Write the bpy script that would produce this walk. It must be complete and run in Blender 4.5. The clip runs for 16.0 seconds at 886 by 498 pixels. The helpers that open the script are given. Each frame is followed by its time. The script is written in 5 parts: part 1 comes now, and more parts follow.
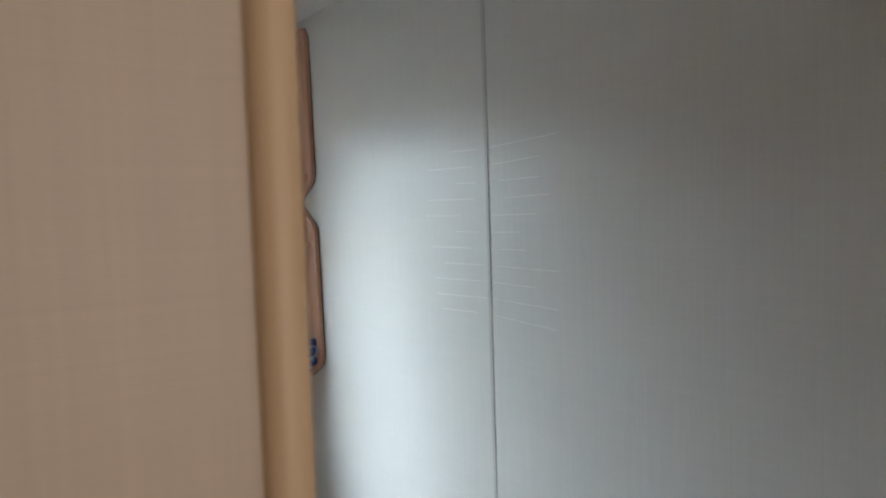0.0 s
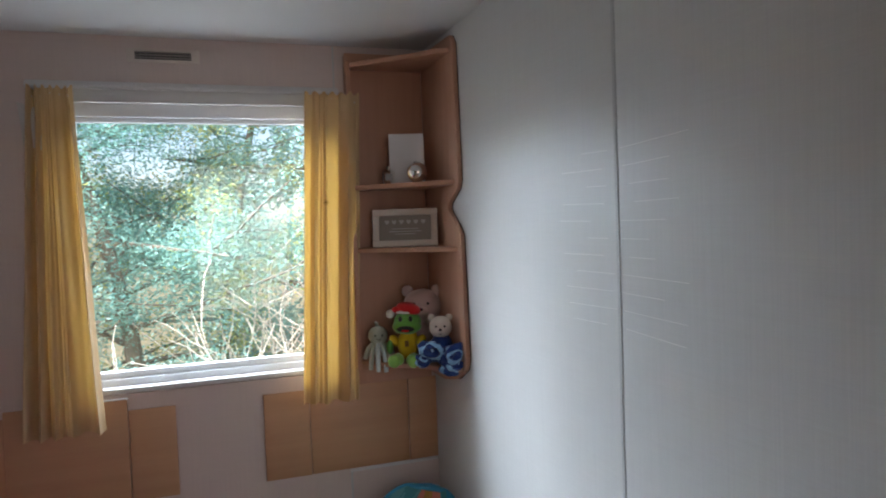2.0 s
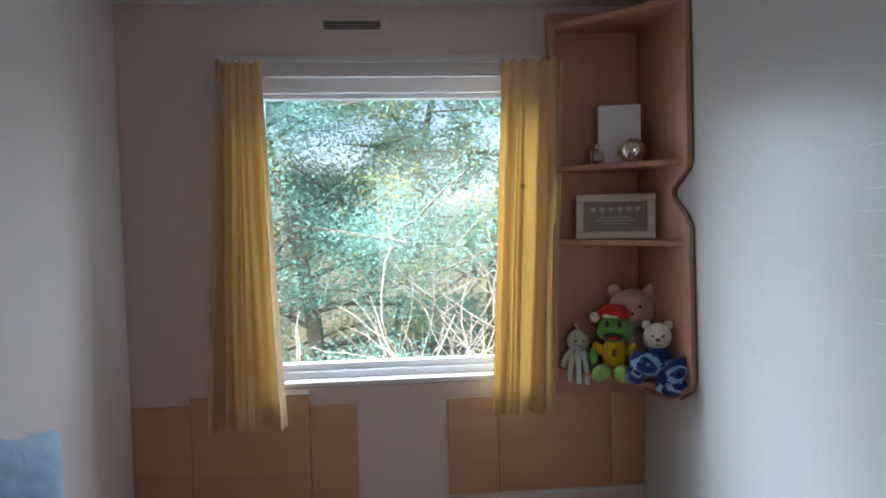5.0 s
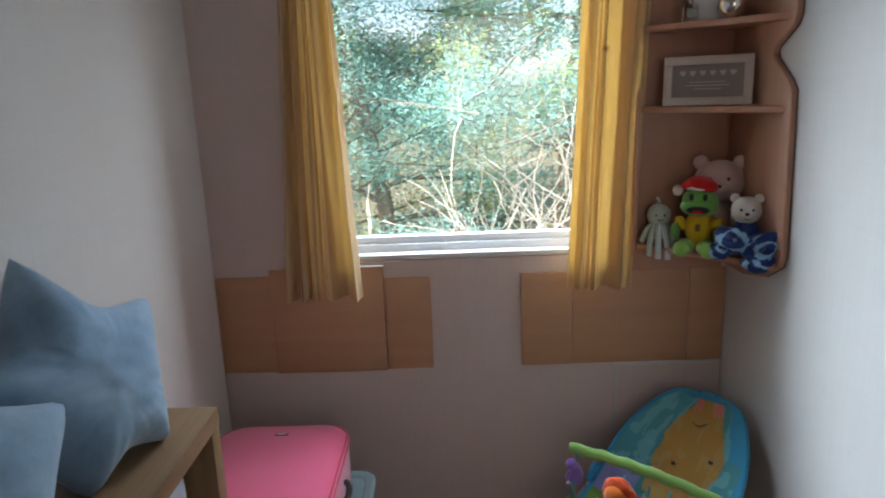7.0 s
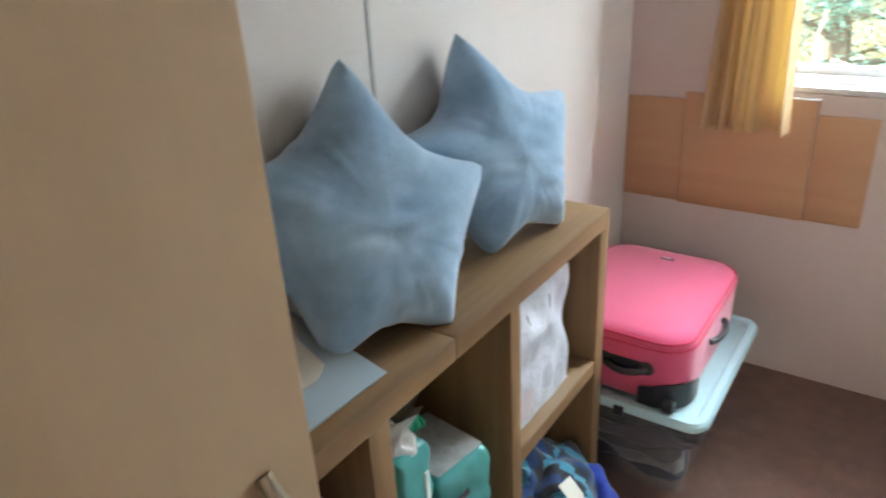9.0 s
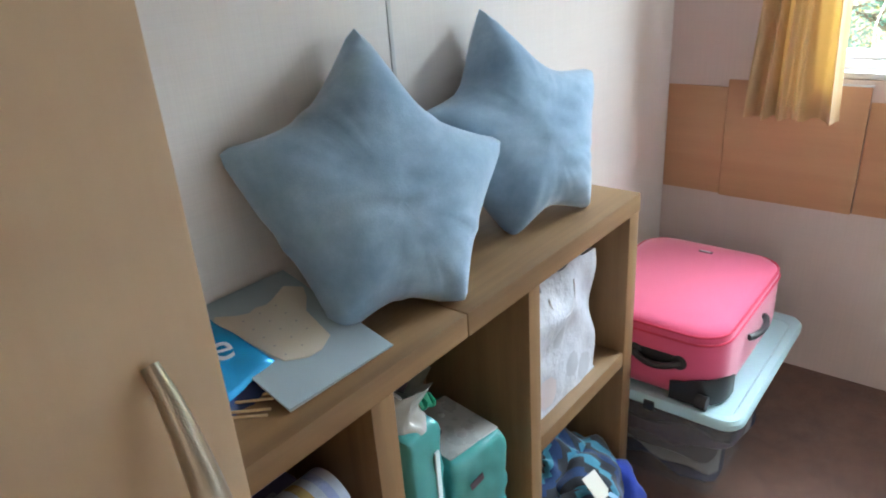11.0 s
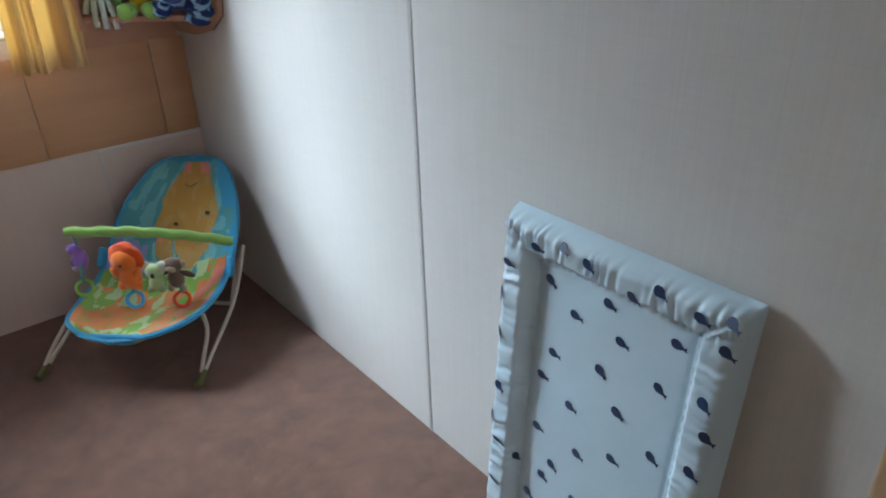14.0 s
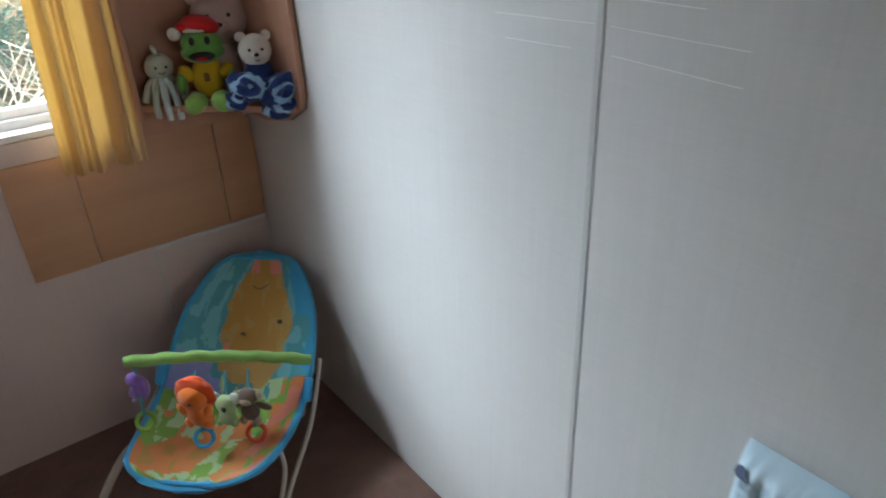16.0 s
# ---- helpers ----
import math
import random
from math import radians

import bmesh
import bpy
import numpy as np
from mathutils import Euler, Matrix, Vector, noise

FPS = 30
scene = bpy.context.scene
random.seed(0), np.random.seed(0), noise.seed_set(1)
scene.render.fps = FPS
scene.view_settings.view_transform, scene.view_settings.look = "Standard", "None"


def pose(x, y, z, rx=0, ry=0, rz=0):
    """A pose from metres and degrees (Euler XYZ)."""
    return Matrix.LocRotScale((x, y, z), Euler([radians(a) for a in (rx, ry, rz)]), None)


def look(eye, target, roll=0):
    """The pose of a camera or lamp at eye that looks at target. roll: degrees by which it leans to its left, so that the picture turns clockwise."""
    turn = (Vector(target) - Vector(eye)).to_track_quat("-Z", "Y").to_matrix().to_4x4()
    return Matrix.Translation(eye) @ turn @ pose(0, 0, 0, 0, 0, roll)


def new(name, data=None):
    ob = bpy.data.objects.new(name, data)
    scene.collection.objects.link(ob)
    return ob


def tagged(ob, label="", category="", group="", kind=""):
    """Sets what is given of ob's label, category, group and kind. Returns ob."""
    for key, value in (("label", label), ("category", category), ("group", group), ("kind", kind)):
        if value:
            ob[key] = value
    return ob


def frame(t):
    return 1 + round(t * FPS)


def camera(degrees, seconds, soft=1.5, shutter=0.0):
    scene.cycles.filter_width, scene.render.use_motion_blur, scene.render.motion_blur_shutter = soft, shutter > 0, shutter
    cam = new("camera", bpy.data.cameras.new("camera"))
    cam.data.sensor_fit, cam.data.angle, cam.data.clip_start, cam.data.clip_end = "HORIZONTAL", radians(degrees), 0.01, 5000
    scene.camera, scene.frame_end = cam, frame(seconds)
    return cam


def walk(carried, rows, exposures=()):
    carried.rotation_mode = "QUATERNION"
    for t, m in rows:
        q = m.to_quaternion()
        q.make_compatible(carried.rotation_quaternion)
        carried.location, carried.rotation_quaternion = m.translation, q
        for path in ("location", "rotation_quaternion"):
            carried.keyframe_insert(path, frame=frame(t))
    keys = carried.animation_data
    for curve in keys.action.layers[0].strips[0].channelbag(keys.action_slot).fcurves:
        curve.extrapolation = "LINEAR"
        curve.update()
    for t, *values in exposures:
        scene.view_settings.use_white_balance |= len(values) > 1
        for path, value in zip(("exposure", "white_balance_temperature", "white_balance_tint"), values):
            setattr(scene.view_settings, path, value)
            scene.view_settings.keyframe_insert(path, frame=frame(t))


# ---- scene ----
cam = camera(65.9, 16.0, 1.9, 0.3)
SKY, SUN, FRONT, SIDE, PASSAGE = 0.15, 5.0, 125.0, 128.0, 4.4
EXPOSURE = [(0.0, 1.05, 6500, 12), (0.5, 1.05, 6500, 19), (1.5, 0.88, 6450, 19), (2.5, 0.74, 6350, 18), (4.2, 0.7, 6150, 17), (6.5, 0.75, 6300, 17), (8.0, 1.22, 6750, 18), (9.0, 2.05, 6850, 15),
            (11.5, 2.18, 6500, 14), (12.5, 1.52, 6450, 17), (14.5, 1.1, 6400, 15), (16.0, 0.82, 6500, 16)]
PATH = [
    (0, (0.351, 0.261, 1.386), (1.493, 1.9, 1.278), -1.8),
    (0.3, (0.383, 0.229, 1.386), (1.523, 1.87, 1.301), -1.9),
    (0.5, (0.399, 0.224, 1.389), (1.525, 1.875, 1.314), -2.1),
    (0.8, (0.419, 0.233, 1.397), (1.503, 1.912, 1.315), -2.2),
    (1, (0.439, 0.243, 1.403), (1.448, 1.967, 1.308), -2.3),
    (1.5, (0.474, 0.246, 1.401), (1.299, 2.066, 1.305), -2.3),
    (2, (0.495, 0.228, 1.389), (1.144, 2.119, 1.306), -2.1),
    (2.5, (0.5, 0.2, 1.388), (1.076, 2.113, 1.289), -2.0),
    (3, (0.525, 0.241, 1.385), (1.045, 2.169, 1.279), -2.2),
    (3.5, (0.544, 0.345, 1.391), (0.975, 2.295, 1.281), -2.2),
    (4, (0.504, 0.46, 1.375), (0.712, 2.447, 1.271), -1.6),
    (4.2, (0.487, 0.5, 1.374), (0.672, 2.489, 1.278), -1.4),
    (6.3, (0.455, 0.587, 1.418), (0.593, 2.569, 1.192), -1.7),
    (6.5, (0.47, 0.6, 1.405), (0.577, 2.566, 1.057), -1.9),
    (7, (0.445, 0.607, 1.378), (0.413, 2.553, 0.918), -2.2),
    (7.5, (0.444, 0.574, 1.362), (0.242, 2.496, 0.845), -2.4),
    (8, (0.435, 0.61, 1.362), (0.11, 2.424, 0.583), -2.7),
    (8.5, (0.432, 0.632, 1.328), (-0.276, 2.304, 0.489), -3.2),
    (9, (0.448, 0.606, 1.297), (-0.625, 2.075, 0.466), -3.4),
    (9.2, (0.451, 0.6, 1.286), (-0.721, 1.993, 0.459), -3.3),
    (11.3, (0.504, 0.64, 1.242), (-0.682, 2.035, 0.438), -4.3),
    (11.5, (0.522, 0.625, 1.259), (-0.511, 2.119, 0.423), -3.6),
    (12, (0.581, 0.533, 1.279), (0.079, 2.261, 0.407), -4.1),
    (12.5, (0.605, 0.426, 1.26), (0.503, 2.212, 0.367), -4.1),
    (13, (0.516, 0.35, 1.224), (0.994, 2.064, 0.31), -3.3),
    (13.5, (0.504, 0.312, 1.201), (1.395, 1.84, 0.268), -3.0),
    (14, (0.499, 0.364, 1.184), (1.603, 1.753, 0.263), -2.1),
    (14.5, (0.495, 0.443, 1.219), (1.661, 1.774, 0.287), -2.1),
    (15, (0.508, 0.539, 1.28), (1.678, 1.86, 0.339), -2.1),
    (15.5, (0.54, 0.64, 1.339), (1.692, 1.981, 0.404), -2.4),
    (16, (0.559, 0.826, 1.363), (1.627, 2.228, 0.419), -2.3),
]
walk(cam, [(t, look(eye, target, roll)) for t, eye, target, roll in PATH], EXPOSURE)

# ---- light ----
world = bpy.data.worlds.new("sky")
scene.world = world
world.use_nodes = True
_nt = world.node_tree
_sky = _nt.nodes.new("ShaderNodeTexSky")
_sky.sky_type = "NISHITA"
_sky.sun_disc = False
_sky.sun_elevation = radians(58)
_sky.sun_rotation = radians(222)
_nt.nodes["Background"].inputs["Strength"].default_value = SKY
_nt.links.new(_sky.outputs[0], _nt.nodes["Background"].inputs["Color"])
_sun = bpy.data.lights.new("sun", "SUN")
_sun.energy, _sun.angle, _sun.color = SUN, radians(0.6), (1.0, 0.94, 0.84)
sun = new("sun", _sun)
sun.matrix_world = look((-2.5, 1.0, 8.0), (0.6, 4.5, 0.5))
# unseen lamps added for open sky above trees: enters under window head, past jambs


def sky_fill(place, target, wide, high, watts):
    lamp = bpy.data.lights.new("sky_fill", "AREA")
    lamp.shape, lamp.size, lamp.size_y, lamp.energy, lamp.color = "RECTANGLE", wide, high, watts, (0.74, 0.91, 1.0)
    new("sky_fill", lamp).matrix_world = look(place, target)


# added out of the camera's sight to brighten the floor and side walls
sky_fill((0.45, 4.5, 2.95), (0.49, 2.7, 1.25), 3.2, 1.5, FRONT)
sky_fill((-0.85, 4.2, 2.68), (1.27, 1.2, 0.9), 1.2, 1.5, SIDE)
sky_fill((2.2, 3.65, 2.3), (-0.3, 2.35, 1.0), 0.9, 1.2, SIDE * 0.14)
# unseen added lamp: next room's daylight, coming along the passage through the open door
_hall = bpy.data.lights.new("passage_fill", "AREA")
_hall.shape, _hall.size, _hall.size_y, _hall.energy, _hall.color = "RECTANGLE", 0.9, 1.3, PASSAGE, (1.0, 0.92, 0.82)
new("passage_fill", _hall).matrix_world = look((0.75, -1.22, 1.3), (0.75, 0.5, 1.1))

# ---- helpers for meshes ----


class Build:
    """Collects shapes into one mesh; m is the material slot."""

    def __init__(self):
        self.bm = bmesh.new()

    def take(self, tmp, m=0, mat=None):
        for f in tmp.faces:
            f.material_index = m
        if mat is not None:
            tmp.transform(mat)
        me = bpy.data.meshes.new("tmp")
        tmp.to_mesh(me)
        tmp.free()
        self.bm.from_mesh(me)
        bpy.data.meshes.remove(me)
        return self

    def box(self, x0, x1, y0, y1, z0, z1, m=0, bev=0.0, seg=2, mat=None):
        tmp = bmesh.new()
        bmesh.ops.create_cube(tmp, size=1)
        tmp.transform(Matrix.LocRotScale(((x0 + x1) / 2, (y0 + y1) / 2, (z0 + z1) / 2), None, (x1 - x0, y1 - y0, z1 - z0)))
        if bev:
            bmesh.ops.bevel(tmp, geom=tmp.edges[:], offset=bev, segments=seg, profile=0.5, affect="EDGES")
        return self.take(tmp, m, mat)

    def ball(self, c, r, m=0, rot=(0, 0, 0), lump=0.0, seg=20):
        tmp = bmesh.new()
        bmesh.ops.create_uvsphere(tmp, u_segments=seg, v_segments=max(6, seg * 2 // 3), radius=1)
        if lump:
            for v in tmp.verts:
                v.co *= 1 + lump * noise.noise(v.co * 1.7 + Vector(c) * 9)
        r = r if isinstance(r, (tuple, list)) else (r, r, r)
        return self.take(tmp, m, pose(*c, *rot) @ Matrix.Diagonal((*r, 1)))

    def tube(self, pts, r, m=0, seg=10, closed=False, cap=True):
        pts = [Vector(p) for p in pts]
        n = len(pts)
        rad = r if isinstance(r, (list, tuple)) else [r] * n
        tmp = bmesh.new()
        rings, side = [], None
        for i, p in enumerate(pts):
            a = pts[(i - 1) % n] if (closed or i) else p
            b = pts[(i + 1) % n] if (closed or i < n - 1) else p
            t = (b - a).normalized()
            if side is None:
                side = t.orthogonal().normalized()
            side = (side - t * side.dot(t)).normalized()
            up = t.cross(side)
            rings.append([tmp.verts.new(p + (side * math.cos(q) + up * math.sin(q)) * rad[i]) for q in (2 * math.pi * k / seg for k in range(seg))])
        for i in range(n if closed else n - 1):
            a, b = rings[i], rings[(i + 1) % n]
            for k in range(seg):
                tmp.faces.new((a[k], a[(k + 1) % seg], b[(k + 1) % seg], b[k]))
        if cap and not closed:
            tmp.faces.new(rings[0][::-1])
            tmp.faces.new(rings[-1])
        return self.take(tmp, m)

    def prism(self, poly, z0, z1, m=0, bev=0.0, mat=None):
        tmp = bmesh.new()
        lo = [tmp.verts.new((x, y, z0)) for x, y in poly]
        hi = [tmp.verts.new((x, y, z1)) for x, y in poly]
        tmp.faces.new(lo[::-1])
        tmp.faces.new(hi)
        n = len(poly)
        for i in range(n):
            tmp.faces.new((lo[i], lo[(i + 1) % n], hi[(i + 1) % n], hi[i]))
        bmesh.ops.recalc_face_normals(tmp, faces=tmp.faces[:])
        if bev:
            bmesh.ops.bevel(tmp, geom=tmp.edges[:], offset=bev, segments=2, profile=0.5, affect="EDGES")
        return self.take(tmp, m, mat)

    def sheet(self, f, nu, nv, m=0, thick=0.0, slot=None):
        """A surface f(u, v), u and v from 0 to 1; with thick it gets a back and a rim. slot(u, v) picks the material."""
        tmp = bmesh.new()
        g = [[Vector(f(i / nu, j / nv)) for j in range(nv + 1)] for i in range(nu + 1)]
        front = [[tmp.verts.new(p) for p in row] for row in g]
        mats = []
        for i in range(nu):
            for j in range(nv):
                tmp.faces.new((front[i][j], front[i + 1][j], front[i + 1][j + 1], front[i][j + 1]))
                mats.append(slot((i + 0.5) / nu, (j + 0.5) / nv) if slot else m)
        if thick:
            back = []
            for i in range(nu + 1):
                row = []
                for j in range(nv + 1):
                    du = g[min(i + 1, nu)][j] - g[max(i - 1, 0)][j]
                    dv = g[i][min(j + 1, nv)] - g[i][max(j - 1, 0)]
                    nn = du.cross(dv)
                    nn = nn.normalized() if nn.length > 1e-12 else Vector((0, 0, 1))
                    row.append(tmp.verts.new(g[i][j] - nn * thick))
                back.append(row)
            for i in range(nu):
                for j in range(nv):
                    tmp.faces.new((back[i][j + 1], back[i + 1][j + 1], back[i + 1][j], back[i][j]))
                    mats.append(slot((i + 0.5) / nu, (j + 0.5) / nv) if slot else m)
            rim = [(i, 0) for i in range(nu)] + [(nu, j) for j in range(nv)] + [(i, nv) for i in range(nu, 0, -1)] + [(0, j) for j in range(nv, 0, -1)]
            for a, b in zip(rim, rim[1:] + rim[:1]):
                tmp.faces.new((front[a[0]][a[1]], back[a[0]][a[1]], back[b[0]][b[1]], front[b[0]][b[1]]))
                mats.append(m)
        me = bpy.data.meshes.new("tmp")
        for fc, k in zip(tmp.faces, mats):
            fc.material_index = k
        tmp.to_mesh(me)
        tmp.free()
        self.bm.from_mesh(me)
        bpy.data.meshes.remove(me)
        return self


def mesh_object(name, build, mats, smooth=True):
    bm = build.bm if isinstance(build, Build) else build
    me = bpy.data.meshes.new(name)
    if smooth:
        for f in bm.faces:
            f.smooth = True
        for e in bm.edges:
            if len(e.link_faces) == 2 and e.calc_face_angle(0) > radians(38):
                e.smooth = False
    bm.to_mesh(me)
    bm.free()
    for m in mats if isinstance(mats, (list, tuple)) else [mats]:
        me.materials.append(m)
    return new(name, me)


def thing(name, base, label, category, group="", turn=0.0):
    """An Empty at a thing's base, which parents its parts."""
    ob = new(name)
    ob.empty_display_size = 0.05
    ob.matrix_world = pose(*base, 0, 0, turn)
    return tagged(ob, label, category, group)


def part(name, build, mats, parent, label="", smooth=True):
    ob = mesh_object(name, build, mats, smooth)
    ob.parent = parent
    if label:
        tagged(ob, label)
    return ob


def solid(name, build, mats, label, category, group="", smooth=True):
    return tagged(mesh_object(name, build, mats, smooth), label, category, group)


def setting(name, build, mats, label="", smooth=True):
    return tagged(mesh_object(name, build, mats, smooth), label, "", "", "structure")


# ---- materials ----


class Nodes:
    def __init__(self, name):
        self.mat = bpy.data.materials.new(name)
        self.mat.use_nodes = True
        self.t = self.mat.node_tree
        self.p = self.t.nodes["Principled BSDF"]
        self.co = self.t.nodes.new("ShaderNodeTexCoord").outputs["Object"]

    def node(self, kind, **values):
        n = self.t.nodes.new(kind)
        for k, v in values.items():
            n.inputs[k.replace("_", " ")].default_value = v
        return n

    def link(self, a, b):
        self.t.links.new(a, b)

    def stretch(self, sx, sy, sz, turn=(0, 0, 0)):
        n = self.t.nodes.new("ShaderNodeMapping")
        n.inputs["Scale"].default_value = (sx, sy, sz)
        n.inputs["Rotation"].default_value = [radians(a) for a in turn]
        self.link(self.co, n.inputs[0])
        return n.outputs[0]

    def noise(self, scale, detail=4.0, rough=0.55, co=None):
        n = self.node("ShaderNodeTexNoise", Scale=scale, Detail=detail, Roughness=rough)
        self.link(co or self.co, n.inputs["Vector"])
        return n.outputs["Fac"]

    def ramp(self, fac, stops):
        n = self.t.nodes.new("ShaderNodeValToRGB")
        while len(n.color_ramp.elements) < len(stops):
            n.color_ramp.elements.new(0.5)
        for e, (at, c) in zip(n.color_ramp.elements, stops):
            e.position = at
            e.color = (*c, 1) if len(c) == 3 else c
        self.link(fac, n.inputs[0])
        return n.outputs[0]

    def mix(self, fac, a, b, blend="MIX"):
        n = self.t.nodes.new("ShaderNodeMix")
        n.data_type, n.blend_type = "RGBA", blend
        for v, s in ((fac, n.inputs[0]), (a, n.inputs[6]), (b, n.inputs[7])):
            if isinstance(v, (int, float)):
                s.default_value = v
            elif isinstance(v, tuple):
                s.default_value = (*v, 1)
            else:
                self.link(v, s)
        return n.outputs[2]

    def math(self, op, a, b=0.0):
        n = self.t.nodes.new("ShaderNodeMath")
        n.operation = op
        for v, s in ((a, n.inputs[0]), (b, n.inputs[1])):
            if isinstance(v, (int, float)):
                s.default_value = v
            else:
                self.link(v, s)
        return n.outputs[0]

    def bump(self, height, strength=0.2, dist=0.002):
        n = self.node("ShaderNodeBump", Strength=strength, Distance=dist)
        self.link(height, n.inputs["Height"])
        self.link(n.outputs[0], self.p.inputs["Normal"])

    def base(self, c):
        if isinstance(c, tuple):
            self.p.inputs["Base Color"].default_value = (*c, 1)
        else:
            self.link(c, self.p.inputs["Base Color"])

    def set(self, **values):
        for k, v in values.items():
            self.p.inputs[k.replace("_", " ")].default_value = v
        return self


def shade(c, k):
    return tuple(min(1.0, v * k) for v in c)


def plain(name, c, rough=0.5, var=0.12, scale=14.0, fine=180.0, bump=0.08, metal=0.0, **more):
    """A surface of one colour with broad and fine unevenness."""
    n = Nodes(name)
    broad, small = n.noise(scale), n.noise(fine, 2)
    n.base(n.mix(small, n.mix(broad, shade(c, 1 - var), shade(c, 1 + var)), n.mix(broad, shade(c, 1 - var * 0.5), shade(c, 1 + var * 0.6))))
    n.bump(small, bump, 0.001)
    n.set(Roughness=rough, Metallic=metal, **more)
    n.link(n.ramp(broad, [(0.25, (max(0, rough - 0.08),) * 3), (0.8, (min(1, rough + 0.08),) * 3)]), n.p.inputs["Roughness"])
    return n.mat


def cloth(name, c, weave=900.0, var=0.15, pile=0.3, sheen=0.3, through_light=0.0, wrinkle=0.4, glow=None):
    n = Nodes(name)
    broad, fine, fold = n.noise(7, 3), n.noise(weave, 2), n.noise(22, 5)
    n.base(n.mix(fine, n.mix(broad, shade(c, 1 - var), shade(c, 1 + var)), shade(c, 0.9)))
    n.bump(n.math("ADD", n.math("MULTIPLY", fine, 0.15), n.math("MULTIPLY", fold, wrinkle)), pile, 0.006)
    n.set(Roughness=0.9, Sheen_Weight=sheen)
    n.p.inputs["Specular IOR Level"].default_value = 0.15
    if through_light:
        tr = n.t.nodes.new("ShaderNodeBsdfTranslucent")
        tr.inputs[0].default_value = (*(glow or shade(c, 1.25)), 1)
        mx = n.t.nodes.new("ShaderNodeMixShader")
        mx.inputs[0].default_value = through_light
        n.link(n.p.outputs[0], mx.inputs[1])
        n.link(tr.outputs[0], mx.inputs[2])
        n.link(mx.outputs[0], n.t.nodes["Material Output"].inputs[0])
    return n.mat


def wood(name, light, dark, along="z", scale=1.0, rough=0.45, bump=0.12):
    n = Nodes(name)
    k = {"x": (1.2, 22, 22), "y": (22, 1.2, 22), "z": (22, 22, 1.2)}[along]
    k = tuple(v * scale for v in k)
    grain = n.noise(1.0, 6, 0.62, n.stretch(*k))
    fine = n.noise(1.0, 3, 0.6, n.stretch(*(v * 7 for v in k)))
    broad = n.noise(3.0, 3)
    c = n.mix(n.math("MULTIPLY", fine, 0.35), n.ramp(grain, [(0.28, dark), (0.7, light)]), dark)
    c = n.mix(n.math("MULTIPLY", broad, 0.3), c, shade(light, 1.1))
    n.base(c)
    n.bump(fine, bump, 0.0008)
    n.set(Roughness=rough)
    return n.mat


def wallboard(name, c, axis="y"):
    """Vinyl-faced wallboard with a faint linen weave."""
    n = Nodes(name)
    run = n.noise(1.0, 3, 0.6, n.stretch(420, 420, 5))
    cross = n.noise(1.0, 3, 0.6, n.stretch(6, 6, 420))
    broad = n.noise(1.6, 4)
    weave = n.math("ADD", n.math("MULTIPLY", run, 0.6), n.math("MULTIPLY", cross, 0.4))
    col = n.ramp(weave, [(0.3, shade(c, 0.91)), (0.7, shade(c, 1.03))])
    n.base(n.mix(n.math("MULTIPLY", broad, 0.25), col, shade(c, 0.9)))
    n.bump(weave, 0.25, 0.0006)
    n.set(Roughness=0.42)
    n.p.inputs["Specular IOR Level"].default_value = 0.4
    return n.mat


M_WALL = wallboard("pale_wallboard", (0.65, 0.64, 0.62))
M_WALL_CREAM = wallboard("cream_wallboard", (0.74, 0.69, 0.655))
M_WALL_WARM = wallboard("warm_wallboard", (0.53, 0.42, 0.33))
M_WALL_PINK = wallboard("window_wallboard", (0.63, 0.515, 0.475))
M_CEIL = plain("ceiling_board", (0.72, 0.72, 0.72), 0.6, 0.04, 3, 260, 0.1)
M_BEECH = wood("beech_veneer", (0.53, 0.29, 0.19), (0.43, 0.22, 0.14), "z", 0.9)
M_BEECH_H = wood("beech_panel", (0.55, 0.31, 0.17), (0.45, 0.24, 0.125), "x", 0.9)
M_OAK = wood("oak_board", (0.33, 0.19, 0.085), (0.135, 0.073, 0.032), "y", 0.8, 0.5)
M_OAK_V = wood("oak_board_upright", (0.33, 0.19, 0.085), (0.135, 0.073, 0.032), "z", 0.8, 0.5)
M_DOOR = wood("door_veneer", (0.60, 0.425, 0.27), (0.50, 0.34, 0.20), "z", 0.7, 0.42, 0.06)
M_PVC = plain("white_pvc", (0.80, 0.82, 0.84), 0.3, 0.03, 6, 300, 0.03)
M_TRIM = plain("white_trim", (0.60, 0.585, 0.58), 0.4, 0.05, 8, 200, 0.04)
M_SEAM = plain("joint_strip", (0.50, 0.50, 0.49), 0.4, 0.06)
M_DARKGREY = plain("grey_grille", (0.24, 0.21, 0.19), 0.5)
M_BLACK = plain("black_plastic", (0.02, 0.02, 0.022), 0.4, 0.2)
M_METAL = plain("brushed_metal", (0.62, 0.58, 0.52), 0.3, 0.06, 20, 400, 0.05, 1.0)
M_CURTAIN = cloth("yellow_curtain", (0.60, 0.43, 0.26), 700, 0.08, 0.15, 0.1, 0.13, 0.15, (0.88, 0.50, 0.10))


